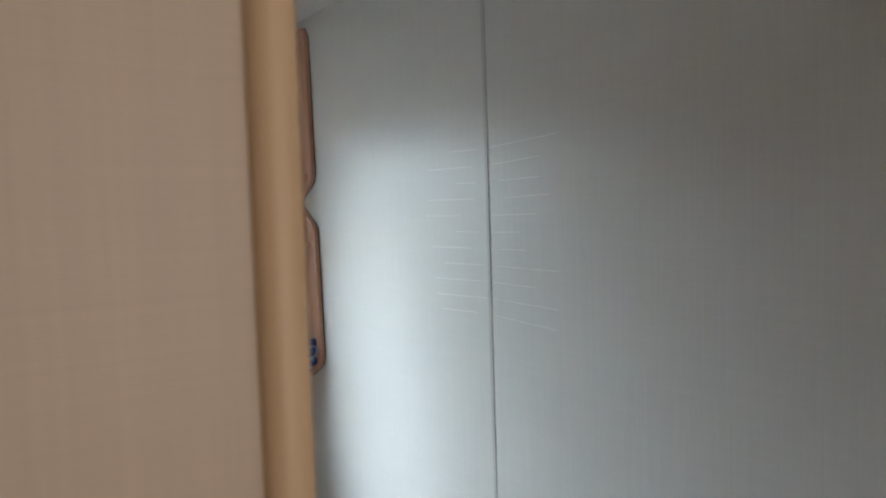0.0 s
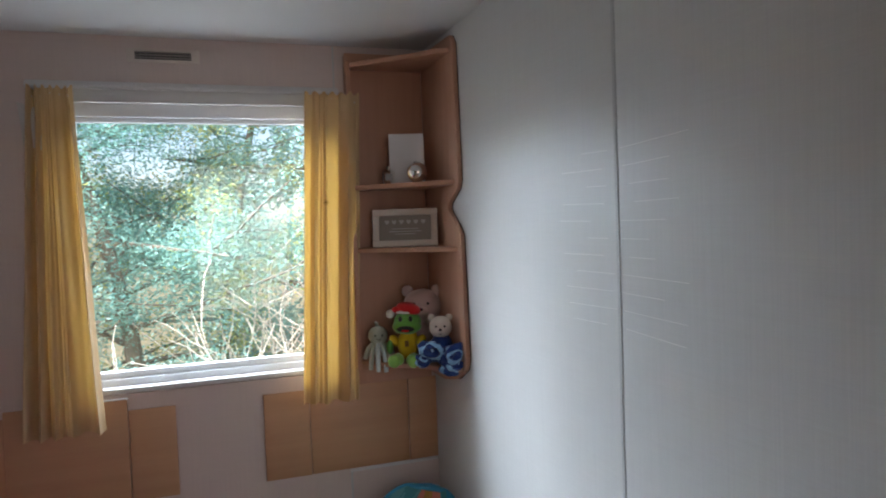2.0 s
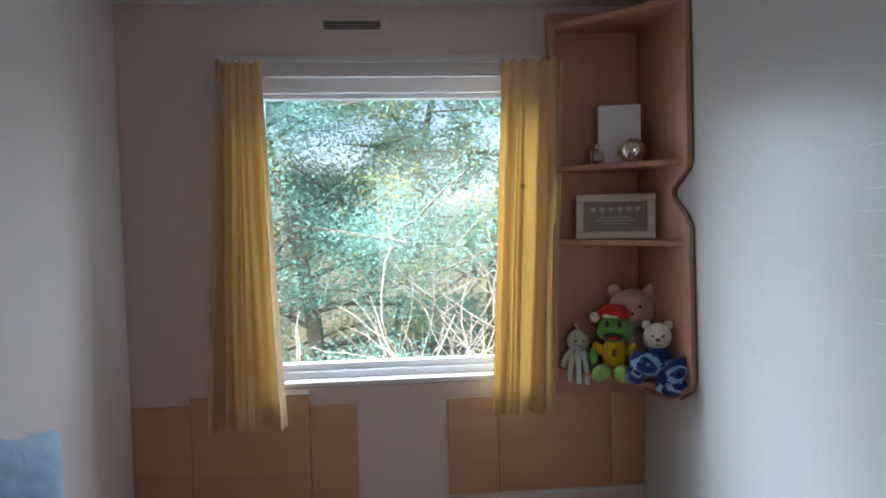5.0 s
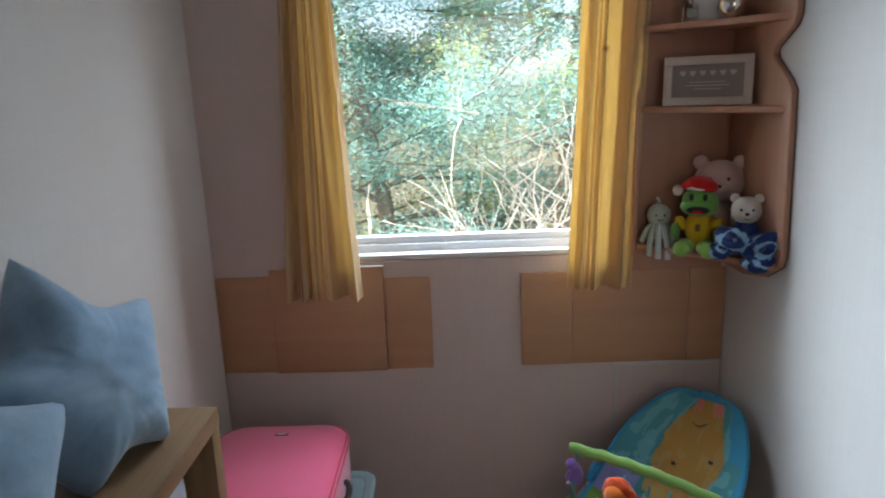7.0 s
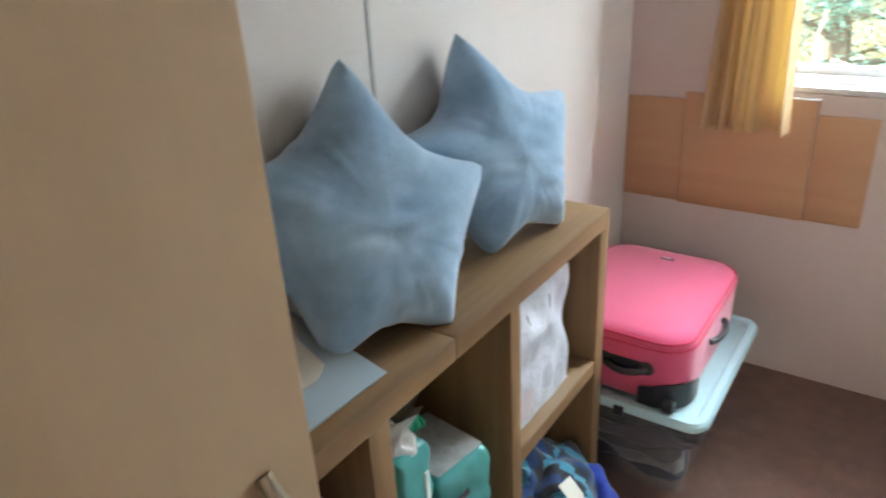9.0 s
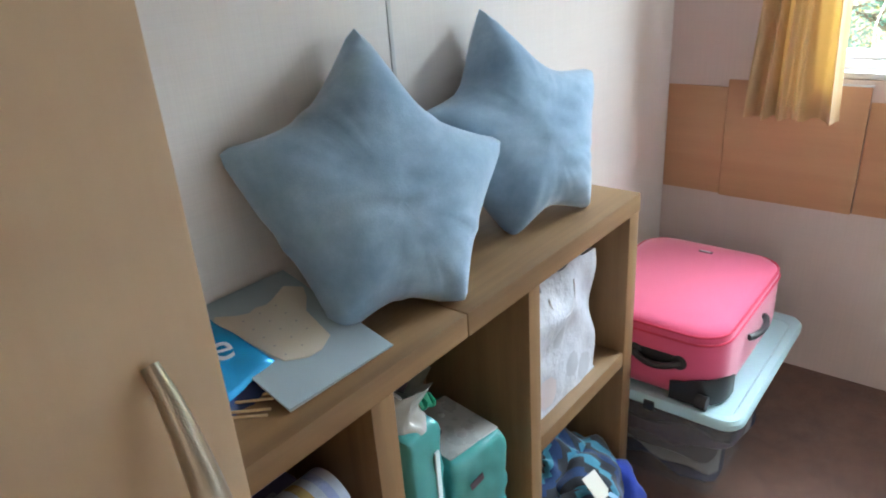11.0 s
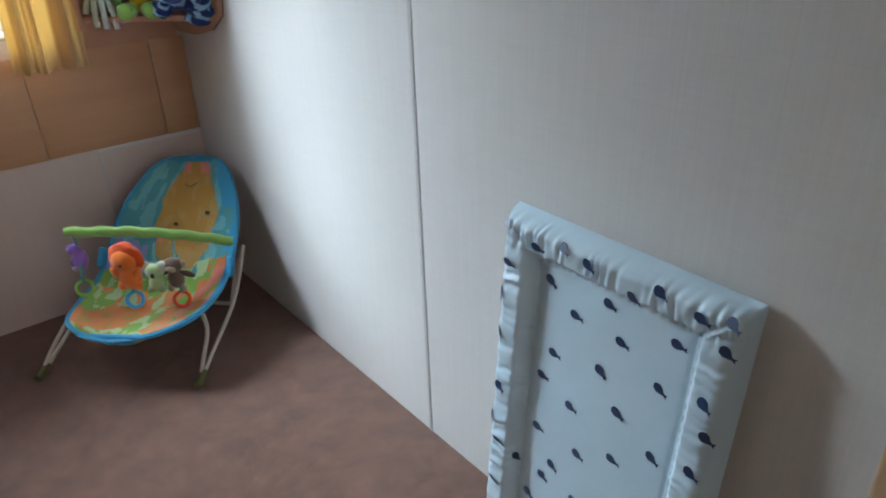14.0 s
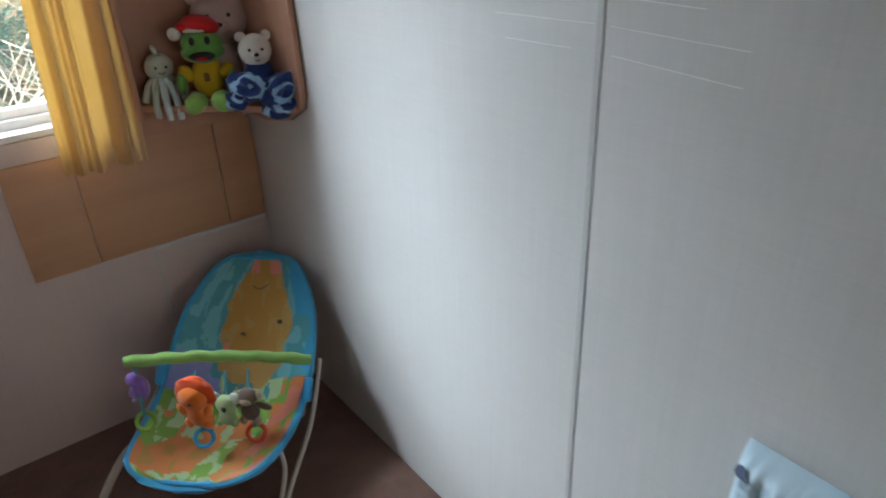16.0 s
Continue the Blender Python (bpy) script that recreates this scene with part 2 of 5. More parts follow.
def carpet():
    n = Nodes("carpet")
    tuft, mid, broad = n.noise(300, 3, 0.7), n.noise(38, 5, 0.65), n.noise(4, 4)
    c = (0.20, 0.105, 0.078)
    col = n.mix(tuft, shade(c, 0.55), shade(c, 1.45))
    col = n.mix(n.math("MULTIPLY", mid, 0.6), col, shade(c, 0.6))
    blotch = n.ramp(n.noise(14, 6, 0.7), [(0.36, (0.80, 0.80, 0.80)), (0.64, (1.14, 1.12, 1.10))])
    n.base(n.mix(1.0, n.mix(n.math("MULTIPLY", broad, 0.4), col, shade(c, 1.25)), blotch, "MULTIPLY"))
    n.bump(n.math("ADD", tuft, n.math("MULTIPLY", mid, 0.6)), 0.8, 0.006)
    n.set(Roughness=1.0, Sheen_Weight=0.25)
    n.p.inputs["Specular IOR Level"].default_value = 0.05
    return n.mat


M_CARPET = carpet()


def glass(name, tint=(0.97, 0.99, 1.0), rough=0.0):
    n = Nodes(name)
    n.base(tint)
    n.set(Roughness=rough, IOR=1.45)
    n.p.inputs["Transmission Weight"].default_value = 1.0
    return n.mat


M_GLASS = glass("window_glass")

# ---- the room: floor, ceiling, walls ----
XL, XR, YB, YW, ZC, YO = -0.30, 1.275, 0.475, 2.64, 2.015, 2.75
WX0, WX1, WZ0, WZ1 = 0.075, 0.905, 0.865, 1.85
DX0, DX1, DZ, YS = 0.412, 1.11, 1.94, 0.435

floor = setting("floor", Build().box(XL - 0.1, XR + 0.1, -1.3, YO + 0.02, -0.06, 0.0), M_CARPET, "brown short-pile carpet")
setting("ceiling", Build().box(XL - 0.1, XR + 0.1, -1.3, YO + 0.02, ZC, ZC + 0.06), M_CEIL, "white ceiling board")
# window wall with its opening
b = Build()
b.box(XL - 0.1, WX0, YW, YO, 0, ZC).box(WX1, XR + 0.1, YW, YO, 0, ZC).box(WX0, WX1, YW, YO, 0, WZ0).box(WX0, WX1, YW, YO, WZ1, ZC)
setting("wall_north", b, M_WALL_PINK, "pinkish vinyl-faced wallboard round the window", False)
# side walls of two boards with a joint between them
SEAM_R, SEAM_L = 1.412, 1.465
b = Build().box(XR, XR + 0.09, SEAM_R + 0.004, YW, 0, ZC, bev=0.002).box(XR, XR + 0.09, -1.3, SEAM_R - 0.004, 0, ZC, bev=0.002)
w_e = setting("wall_east", b, M_WALL, "pale linen-textured wallboard", False)
b = Build().box(XL - 0.09, XL, SEAM_L + 0.003, YW, 0, ZC, bev=0.002).box(XL - 0.09, XL, -1.3, SEAM_L - 0.003, 0, ZC, bev=0.002)
w_w = setting("wall_west", b, M_WALL_CREAM, "pale linen-textured wallboard", False)
part("joint_strip", Build().box(XR - 0.0014, XR + 0.02, SEAM_R - 0.0038, SEAM_R + 0.0075, 0, ZC, bev=0.001), M_SEAM, w_e)
part("joint_strip", Build().box(XL - 0.02, XL + 0.0025, SEAM_L - 0.005, SEAM_L + 0.005, 0, ZC, bev=0.002), M_SEAM, w_w)
# back wall with the doorway, and the passage behind it
b = Build().box(XL, DX0, YS, YB, 0, ZC).box(DX1, XR, YS, YB, 0, ZC).box(DX0, DX1, YS, YB, DZ, ZC)
setting("wall_south", b, M_WALL_WARM, "warm linen-textured wallboard round the doorway", False)
setting("wall_passage", Build().box(XL - 0.09, XR + 0.1, -1.36, -1.3, 0, ZC), M_WALL, "pale wallboard of the passage", False)
b = Build()
for xa, xb in ((DX0, DX0 + 0.014), (DX1 - 0.014, DX1)):
    b.box(xa, xb, YS - 0.006, YB + 0.006, 0, DZ, bev=0.0055, seg=4)
b.box(DX0 + 0.014, DX1 - 0.014, YS - 0.006, YB + 0.006, DZ - 0.014, DZ, bev=0.0055, seg=4)
setting("trim_doorway", b, M_DOOR, "rounded pale wooden door lining")
# tall built-in wardrobe between the doorway and the storage unit
WF, WN = 0.268, 0.754
robe = thing("wardrobe", (0.0, 0.6, 0.0), "tall light wood-veneer wardrobe with a curved metal handle", "wardrobe")
part("side_panel", Build().box(XL + 0.003, WF - 0.021, WN - 0.6 - 0.016, WN - 0.6 - 0.001, 0.0, 2.012, bev=0.001), M_DOOR, robe)
part("plinth", Build().box(XL + 0.003, WF - 0.03, YB - 0.6 + 0.002, WN - 0.6 - 0.018, 0.0, 0.06, bev=0.001), M_DOOR, robe)
part("top_panel", Build().box(XL + 0.003, WF - 0.021, YB - 0.6 + 0.002, WN - 0.6 - 0.018, 1.99, 2.011, bev=0.001), M_DOOR, robe)
leaf = part("door", Build().box(WF - 0.019, WF, YB - 0.6 + 0.008, WN - 0.6, 0.065, 2.005, bev=0.003), M_DOOR, robe)
b = Build()
hp = [(WF + 0.001 + 0.025 * math.sin(math.pi * i / 16) ** 0.7, WN - 0.628, 1.114 - 0.17 * i / 16) for i in range(17)]
b.tube(hp, [0.0034 + 0.004 * math.sin(math.pi * i / 16) for i in range(17)], seg=12)
part("door_handle", b, plain("bronzed_metal", (0.45, 0.39, 0.31), 0.4, 0.06, 20, 400, 0.05, 1.0), leaf, "curved brushed-metal pull handle")

# window
win = thing("window_1", (0.49, YO, WZ0), "white plastic window with a single large pane", "window")
win["kind"] = "structure"
x0, x1, z0, z1 = WX0 - 0.49, WX1 - 0.49, 0.0, WZ1 - WZ0
b = Build().box(x0, x1, -0.055, 0.01, z0, z0 + 0.04, bev=0.005).box(x0, x1, -0.055, 0.01, z1 - 0.085, z1, bev=0.005)
b.box(x0, x0 + 0.03, -0.054, 0.009, z0 + 0.04, z1 - 0.085, bev=0.005).box(x1 - 0.03, x1, -0.054, 0.009, z0 + 0.04, z1 - 0.085, bev=0.005)
part("window_frame", b, M_PVC, win)
b = Build().box(x0 + 0.03, x1 - 0.03, -0.04, -0.005, z0 + 0.04, z0 + 0.062, bev=0.004).box(x0 + 0.03, x1 - 0.03, -0.04, -0.005, z1 - 0.1, z1 - 0.085, bev=0.004)
part("sash", b, M_PVC, win)
pane = part("pane", Build().box(x0 + 0.03, x1 - 0.03, -0.02, -0.016, z0 + 0.06, z1 - 0.098), M_GLASS, win)
pane.visible_shadow = False
part("window_sill", Build().box(x0, x1, -0.105, -0.055, z0 + 0.001, z0 + 0.018, bev=0.004), M_TRIM, win)

# rail over the window with a flat pelmet strip
rail = thing("curtain_rail", (0.46, YW, 1.80), "white flat curtain rail over the window", "curtain rail")
part("pelmet", Build().box(-0.47, 0.49, -0.022, -0.001, 0.0, 0.065, bev=0.004), M_TRIM, rail)
part("track", Build().box(-0.47, 0.49, -0.034, -0.022, 0.04, 0.055, bev=0.003), M_TRIM, rail)

# air vent above the window
vent = thing("wall_vent", (0.387, YW, 1.955), "cream plastic slotted air vent", "vent")
part("frame", Build().box(-0.11, 0.11, -0.006, -0.0005, -0.022, 0.022, bev=0.002), plain("cream_plastic", (0.60, 0.52, 0.46), 0.4, 0.05), vent)
part("backing", Build().box(-0.085, 0.085, -0.0085, -0.006, -0.0125, 0.0125), M_BLACK, vent)
for i in range(3):
    part("slat", Build().box(-0.085, 0.085, -0.012, -0.0085, -0.0095 + i * 0.0085, -0.0055 + i * 0.0085, bev=0.001), M_DARKGREY, vent)
for i in range(12):
    part("rib", Build().box(-0.083 + i * 0.0148, -0.081 + i * 0.0148, -0.0115, -0.0085, -0.012, 0.012), M_DARKGREY, vent)

# beech band on the window wall
wn = bpy.data.objects["wall_north"]
for xa, xb, za, zb, d in ((-0.298, -0.128, 0.514, 0.828, 0.006), (-0.126, 0.223, 0.511, 0.85, 0.011), (0.225, 0.368, 0.513, 0.812, 0.007),
                          (0.648, 0.804, 0.512, 0.813, 0.009), (0.806, 1.163, 0.512, 0.813, 0.006), (1.165, 1.273, 0.512, 0.813, 0.008)):
    part("panel", Build().box(xa, xb, YW - d, YW, za, zb, bev=0.0015), M_BEECH_H, wn, "beech veneer panel")
part("panel_cap", Build().box(0.10, 0.226, YW - 0.013, YW, 0.85, 0.854, bev=0.001), M_TRIM, wn, "pale edge of a veneer panel")
part("joint_strip", Build().box(0.941, 0.949, YW - 0.003, YW, 0.02, 0.51, bev=0.001), M_SEAM, wn)
part("joint_strip", Build().box(0.936, 0.942, YW - 0.003, YW, 1.86, ZC, bev=0.001), M_SEAM, wn)
part("joint_strip", Build().box(0.941, 1.273, YW - 0.0035, YW, 0.497, 0.509, bev=0.001), M_TRIM, wn)

# ---- curtains ----


def curtain(name, base, top, bottom, z0, z1, folds, depth, label, seed, motif=None):
    """A gathered curtain; top and bottom are its (left, right) ends, z0 and z1 its hem and heading."""
    ob = thing(name, base, label, "curtain", "curtains at the window")
    rnd = random.Random(seed)
    ph = [rnd.uniform(0, 6.3) for _ in range(6)]

    def f(u, v):
        h = 1 - v
        a = top[0] * v + bottom[0] * h
        c = top[1] * v + bottom[1] * h
        w = u + 0.018 * math.sin(u * 19 + ph[1] + 2.0 * v) * (0.3 + h)
        x = a + (c - a) * w
        d = depth * (0.5 + 0.5 * h)
        uw = u + 0.07 * math.sin(7.5 * u + ph[3]) + 0.035 * math.sin(17 * u + ph[4] + 0.8 * v)
        q = 2 * math.pi * folds * uw + ph[0] + 0.5 * math.sin(2.5 * v + ph[2])
        amp = 0.65 + 0.35 * math.sin(9 * u + ph[5])
        y = -d * amp * (0.55 * (1 - 2 * abs(math.sin(q / 2))) + 0.45 * math.cos(q)) - 0.15 * d * math.sin(2.6 * q + 1.9 * v)
        pinch = math.exp(-((v - 0.955) / 0.02) ** 2)
        y *= 1 - 0.5 * pinch
        y += 0.004 * math.sin(v * 9 + u * 12 + ph[4])
        z = z0 + (z1 - z0) * v + 0.004 * math.sin(2 * math.pi * folds * u + ph[5]) * h + (0.006 * math.sin(40 * u) if v > 0.97 else 0)
        return (x - base[0], y, z - base[2])

    part("cloth", Build().sheet(f, 110, 48), M_CURTAIN, ob)

    def g(u, v):
        p = f(u, 0.018 + 0.004 * (v - 0.5))
        return (p[0], p[1] - 0.0012, p[2])

    part("hem", Build().sheet(g, 72, 1), M_CURTAIN, ob)
    if motif:
        o = Vector(f(*motif)) + Vector((0, -0.0016, 0))
        mb = Build()
        for k in range(6):
            q = math.pi * k / 6
            w = Vector((math.cos(q), 0, math.sin(q))) * 0.011
            mb.tube([o - w, o + w], 0.0009, seg=4)
        part("motif", mb, plain("brown_stitching", (0.22, 0.12, 0.03), 0.8), ob, "small embroidered star")
    for i in range(5):
        p = f(0.1 + 0.2 * i, 0.985)
        part("hook", Build().tube([(p[0], p[1], p[2] - 0.01), (p[0], p[1] + 0.006, p[2] + 0.006), (p[0], p[1] + 0.012, p[2] + 0.002)], 0.0016, seg=6), M_METAL, ob)
    return ob


curtain("curtain", (0.06, 2.575, 0.76), (0.002, 0.128), (-0.055, 0.168), 0.765, 1.836, 4.3, 0.030, "yellow cotton curtain gathered beside the window", 3)
lining = bpy.data.objects["curtain"]
part("lining", Build().sheet(lambda u, v: (-0.075 + 0.05 * u - 0.012 * v * (1 - u), 0.012 + 0.006 * math.sin(5 * u + 3 * v), 0.905 + 0.125 * v - 0.02 * u), 12, 14, 0, 0.001), cloth("white_lining", (0.55, 0.52, 0.48), 700), lining, "white lining turned out beside the curtain")
curtain("curtain", (0.88, 2.575, 0.77), (0.824, 1.015), (0.776, 0.972), 0.775, 1.838, 3.6, 0.032, "yellow cotton curtain with sunlight shining through", 8, (0.37, 0.65))

# ---- corner shelf ----
shelf = thing("corner_shelf", (XR - 0.02, YW, 0.85), "beech-veneer corner shelf unit with a wavy side panel", "shelf")
SX, SY, SZ = XR - 0.02, YW, 0.85
prof = [(2.628, 0.83), (2.48, 0.833), (2.36, 0.858), (2.275, 0.905), (2.262, 0.94), (2.277, 1.34), (2.30, 1.365), (2.378, 1.418), (2.386, 1.432), (2.378, 1.446), (2.295, 1.49), (2.28, 1.515), (2.295, 1.955), (2.32, 1.985), (2.628, 1.99)]
prism_turn = Matrix(((0, 0, 1, 0), (1, 0, 0, 0), (0, 1, 0, 0), (0, 0, 0, 1)))
part("side_panel", Build().prism([(y - SY, z - SZ) for y, z in prof], 0.003, 0.018, 0, 0.002, prism_turn), M_BEECH, shelf)
# contact shadow between side panel and wall, modelled as a thin dark tube
part("shadow_line", Build().tube([(0.0188, y - SY, z - SZ) for y, z in prof[2:14]], 0.0016, seg=6), plain("shadow_brown", (0.06, 0.03, 0.02), 0.5), shelf, "thin dark line standing in for the contact shadow at the wall")
part("back_panel", Build().box(0.978 - SX, 0.002, -0.012, -0.002, -0.0365, 1.14, bev=0.001), M_BEECH, shelf)
lp = [(2.63, 0.86), (2.58, 0.87), (2.575, 1.34), (2.60, 1.40), (2.61, 1.432), (2.60, 1.465), (2.575, 1.5), (2.585, 1.95), (2.63, 1.98)]
part("side_lip", Build().prism([(y - SY, z - SZ) for y, z in lp], 0.972 - SX, 0.986 - SX, 0, 0.002, prism_turn), M_BEECH, shelf)
for zt, yr in ((1.945, 2.32), (1.521, 2.305), (1.303, 2.30), (0.908, 2.29)):
    poly = [(0.987 - SX, -0.013), (0.987 - SX, 2.578 - SY), (1.03 - SX, 2.53 - SY), (1.15 - SX, 2.42 - SY), (1.21 - SX, 2.345 - SY), (0.002, yr - SY), (0.002, -0.013)]
    part("shelf_board", Build().prism(poly, zt - 0.016 - SZ, zt - SZ, 0, 0.0015), M_BEECH, shelf)

# ---- storage unit ----
unit = thing("storage_unit", (-0.17, 1.36, 0.0), "dark oak-effect open storage unit with cube compartments", "shelf unit")
UX0, UX1, UY0, UY1 = XL + 0.006 + 0.17, -0.045 + 0.17, 0.86 - 1.36, 1.88 - 1.36
part("top_board", Build().box(UX0, UX1, UY0, 1.299 - 1.36, 0.727, 0.765, bev=0.002), M_OAK, unit)
part("top_board", Build().box(UX0, UX1, 1.301 - 1.36, UY1, 0.7265, 0.7655, bev=0.002), M_OAK, unit)
for ya, yb in ((1.838, 1.88), (1.463, 1.497), (1.10, 1.142), (0.86, 0.90)):
    part("upright", Build().box(UX0, UX1 - 0.002, ya - 1.36, yb - 1.36, 0.0, 0.7255, bev=0.002), M_OAK_V, unit)
for ya, yb, zt in ((1.4985, 1.8365, 0.41), (1.1435, 1.4615, 0.26), (0.9015, 1.0985, 0.33)):
    part("shelf_board", Build().box(UX0, UX1 - 0.003, ya - 1.36, yb - 1.36, zt - 0.035, zt, bev=0.002), M_OAK, unit)
for ya, yb in ((1.4985, 1.8365), (1.1435, 1.4615), (0.9015, 1.0985)):
    part("plinth", Build().box(UX0, UX1 - 0.003, ya - 1.36, yb - 1.36, 0.01, 0.05, bev=0.002), M_OAK, unit)
part("back_board", Build().box(UX0 - 0.004, UX0 + 0.003, UY0 + 0.04, UY1 - 0.042, 0.05, 0.7255), M_OAK_V, unit)

# ---- star cushions ----
_n = Nodes("blue_plush")
_pile, _brushed = _n.noise(420, 2), _n.noise(9, 5, 0.65)
_c = _n.ramp(_brushed, [(0.32, (0.20, 0.33, 0.47)), (0.5, (0.29, 0.44, 0.59)), (0.66, (0.40, 0.56, 0.70))])
_n.base(_n.mix(_n.math("MULTIPLY", _pile, 0.5), _c, (0.22, 0.35, 0.50)))
_n.bump(_n.math("ADD", _n.math("MULTIPLY", _pile, 0.25), _n.math("MULTIPLY", _n.noise(15, 4), 0.4)), 0.3, 0.005)
_n.set(Roughness=0.95, Sheen_Weight=0.5)
_n.p.inputs["Specular IOR Level"].default_value = 0.1
M_PLUSH = _n.mat


def star_cushion(base, tip, arm, size, puff, points, slump, label, seed):
    """A stuffed five-pointed star; tip and arm are where its top and right points reach."""
    up = (Vector(tip) - Vector(base)).normalized()
    a = (Vector(arm) - Vector(base)).normalized()
    side = (a - up * a.dot(up)).normalized()
    out = side.cross(up)
    rnd = random.Random(seed)
    reach = points
    off = Vector((rnd.uniform(0, 50), 3, 7))

    inner = 0.60
    poly = []
    for i in range(10):
        q = math.pi * i / 5
        r = size * (reach[i // 2] if i % 2 == 0 else inner * (0.82 if i == 5 else 1.0))
        poly.append(Vector((r * math.sin(q), r * math.cos(q), 0)))

    def rim(th):
        k = th / (math.pi / 5)
        i = int(k) % 10
        a_, c_ = poly[i], poly[(i + 1) % 10]
        d_ = Vector((math.sin(th), math.cos(th), 0))
        e_ = c_ - a_
        r = (a_.x * e_.y - a_.y * e_.x) / (d_.x * e_.y - d_.y * e_.x)
        f = k - int(k)
        f = f if i % 2 == 0 else 1 - f
        return r * (1 - 0.03 * max(0.0, 1 - f / 0.08) ** 2 - 0.03 * math.sin(math.pi * f)) * (1 + 0.03 * max(0, f - 0.8) * 5)

    pa = np.array([(p.x, p.y) for p in poly])
    pb = np.roll(pa, -1, axis=0)

    def depth(x, y):
        """How deep inside the star's outline, evened out over a small disc."""
        th = np.linspace(0, 2 * np.pi, 14, endpoint=False)
        off_ = np.array([(0, 0)] + [(k * size * np.cos(q), k * size * np.sin(q)) for k in (0.13, 0.26) for q in th])
        p = np.array((x, y)) + off_
        ed = pb - pa
        k = np.clip(((p[:, None] - pa) * ed).sum(2) / (ed * ed).sum(1), 0, 1)
        d = np.sqrt(((p[:, None] - pa - ed * k[..., None]) ** 2).sum(2)).min(1)
        ray = (pa[:, 1] > p[:, 1:2]) != (pb[:, 1] > p[:, 1:2])
        cut = p[:, :1] < (pb[:, 0] - pa[:, 0]) * (p[:, 1:2] - pa[:, 1]) / (pb[:, 1] - pa[:, 1] + 1e-12) + pa[:, 0]
        d[(ray & cut).sum(1) % 2 == 0] = 0
        return d.mean()

    nt, nr = 110, 18
    tmp = bmesh.new()
    layers = []
    for sgn in (1, -1):
        rings = []
        for j in range(nr + 1):
            q = j / nr
            ring = []
            for i in range(nt):
                th = 2 * math.pi * i / nt
                r = rim(th) * q
                d2 = math.tanh(depth(r * math.sin(th), r * math.cos(th)) / (0.30 * size))
                soft = (1 - (1 - d2) ** 2) ** 0.5 * (1 - q ** 6) ** 0.5
                h = puff * soft * (0.9 + 0.1 * (1 - q))
                px, py = r * math.sin(th), r * math.cos(th)
                # the lower half slumps: its near point is pressed inwards
                s_ = min(1.0, max(0.0, -py / size))
                px = px * (1 - 0.25 * s_) + slump * size * s_
                py += 0.13 * px * px / size * max(0.0, min(1.0, 0.5 + py / size))
                p = side * px + up * py
                pull = math.exp(-((q - 0.8) / 0.22) ** 2) * noise.noise(Vector((math.cos(th) * 9, math.sin(th) * 9, q * 1.6)) + off)
                crease = 0.0045 * pull + 0.003 * noise.noise(Vector((p.x * 20, p.y * 20, p.z * 55)) + off)
                h += (crease + 0.003 * noise.noise(p * 9 + off) + 0.0016 * noise.noise(p * 34 + off)) * soft
                ring.append(p + out * (h * sgn))
            rings.append(ring)
        layers.append(rings)
    idx = []
    for s, rings in enumerate(layers):
        rows = []
        for j, ring in enumerate(rings):
            if j == 0:
                c = sum(ring, Vector()) / nt
                rows.append([tmp.verts.new(c)])
            elif j == nr and s == 1:
                rows.append(idx[0][-1])
            else:
                rows.append([tmp.verts.new(p) for p in ring])
        idx.append(rows)
        for j in range(nr):
            for i in range(nt):
                k = (i + 1) % nt
                q = (rows[0][0], rows[1][i], rows[1][k]) if j == 0 else (rows[j][i], rows[j + 1][i], rows[j + 1][k], rows[j][k])
                tmp.faces.new(q if s else q[::-1])
    bmesh.ops.recalc_face_normals(tmp, faces=tmp.faces[:])
    ob = solid("star_cushion", tmp, M_PLUSH, label, "cushion", "star cushions")
    ob.location = base
    return ob


star_cushion((-0.180, 1.275, 0.908), (-0.264, 1.352, 1.14), (-0.135, 1.528, 0.985), 0.265, 0.088, (1.02, 0.93, 0.74, 0.82, 0.85), 0.16, "pale blue plush star cushion leaning on the storage unit", 5)
star_cushion((-0.182, 1.652, 0.905), (-0.264, 1.662, 1.128), (-0.15, 1.87, 0.985), 0.246, 0.086, (1.04, 0.97, 0.80, 0.78, 1.0), 0.12, "blue plush star cushion leaning on the wall", 11)

# ---- suitcase on a storage box ----
M_PINK = cloth("pink_canvas", (0.74, 0.10, 0.21), 900, 0.10, 0.2, 0.5, 0.0, 0.12)
M_PINK_D = plain("pink_piping", (0.62, 0.03, 0.09), 0.5)
M_LID = plain("pale_blue_plastic", (0.42, 0.62, 0.66), 0.35, 0.05)
_n = Nodes("clear_plastic")
_n.base((0.75, 0.78, 0.80))
_n.bump(_n.noise(16, 3), 0.2, 0.01)
_n.set(Roughness=0.22)
_tr = _n.t.nodes.new("ShaderNodeBsdfTransparent")
_mx = _n.t.nodes.new("ShaderNodeMixShader")
_mx.inputs[0].default_value = 0.08
_n.link(_tr.outputs[0], _mx.inputs[1])
_n.link(_n.p.outputs[0], _mx.inputs[2])
_n.link(_mx.outputs[0], _n.t.nodes["Material Output"].inputs[0])
M_TUB = _n.mat
boxy = thing("storage_box", (-0.05, 2.18, 0.0), "clear plastic storage box with a pale blue lid", "storage box")
BX0, BX1, BY0, BY1 = -0.20, 0.235, -0.275, 0.265


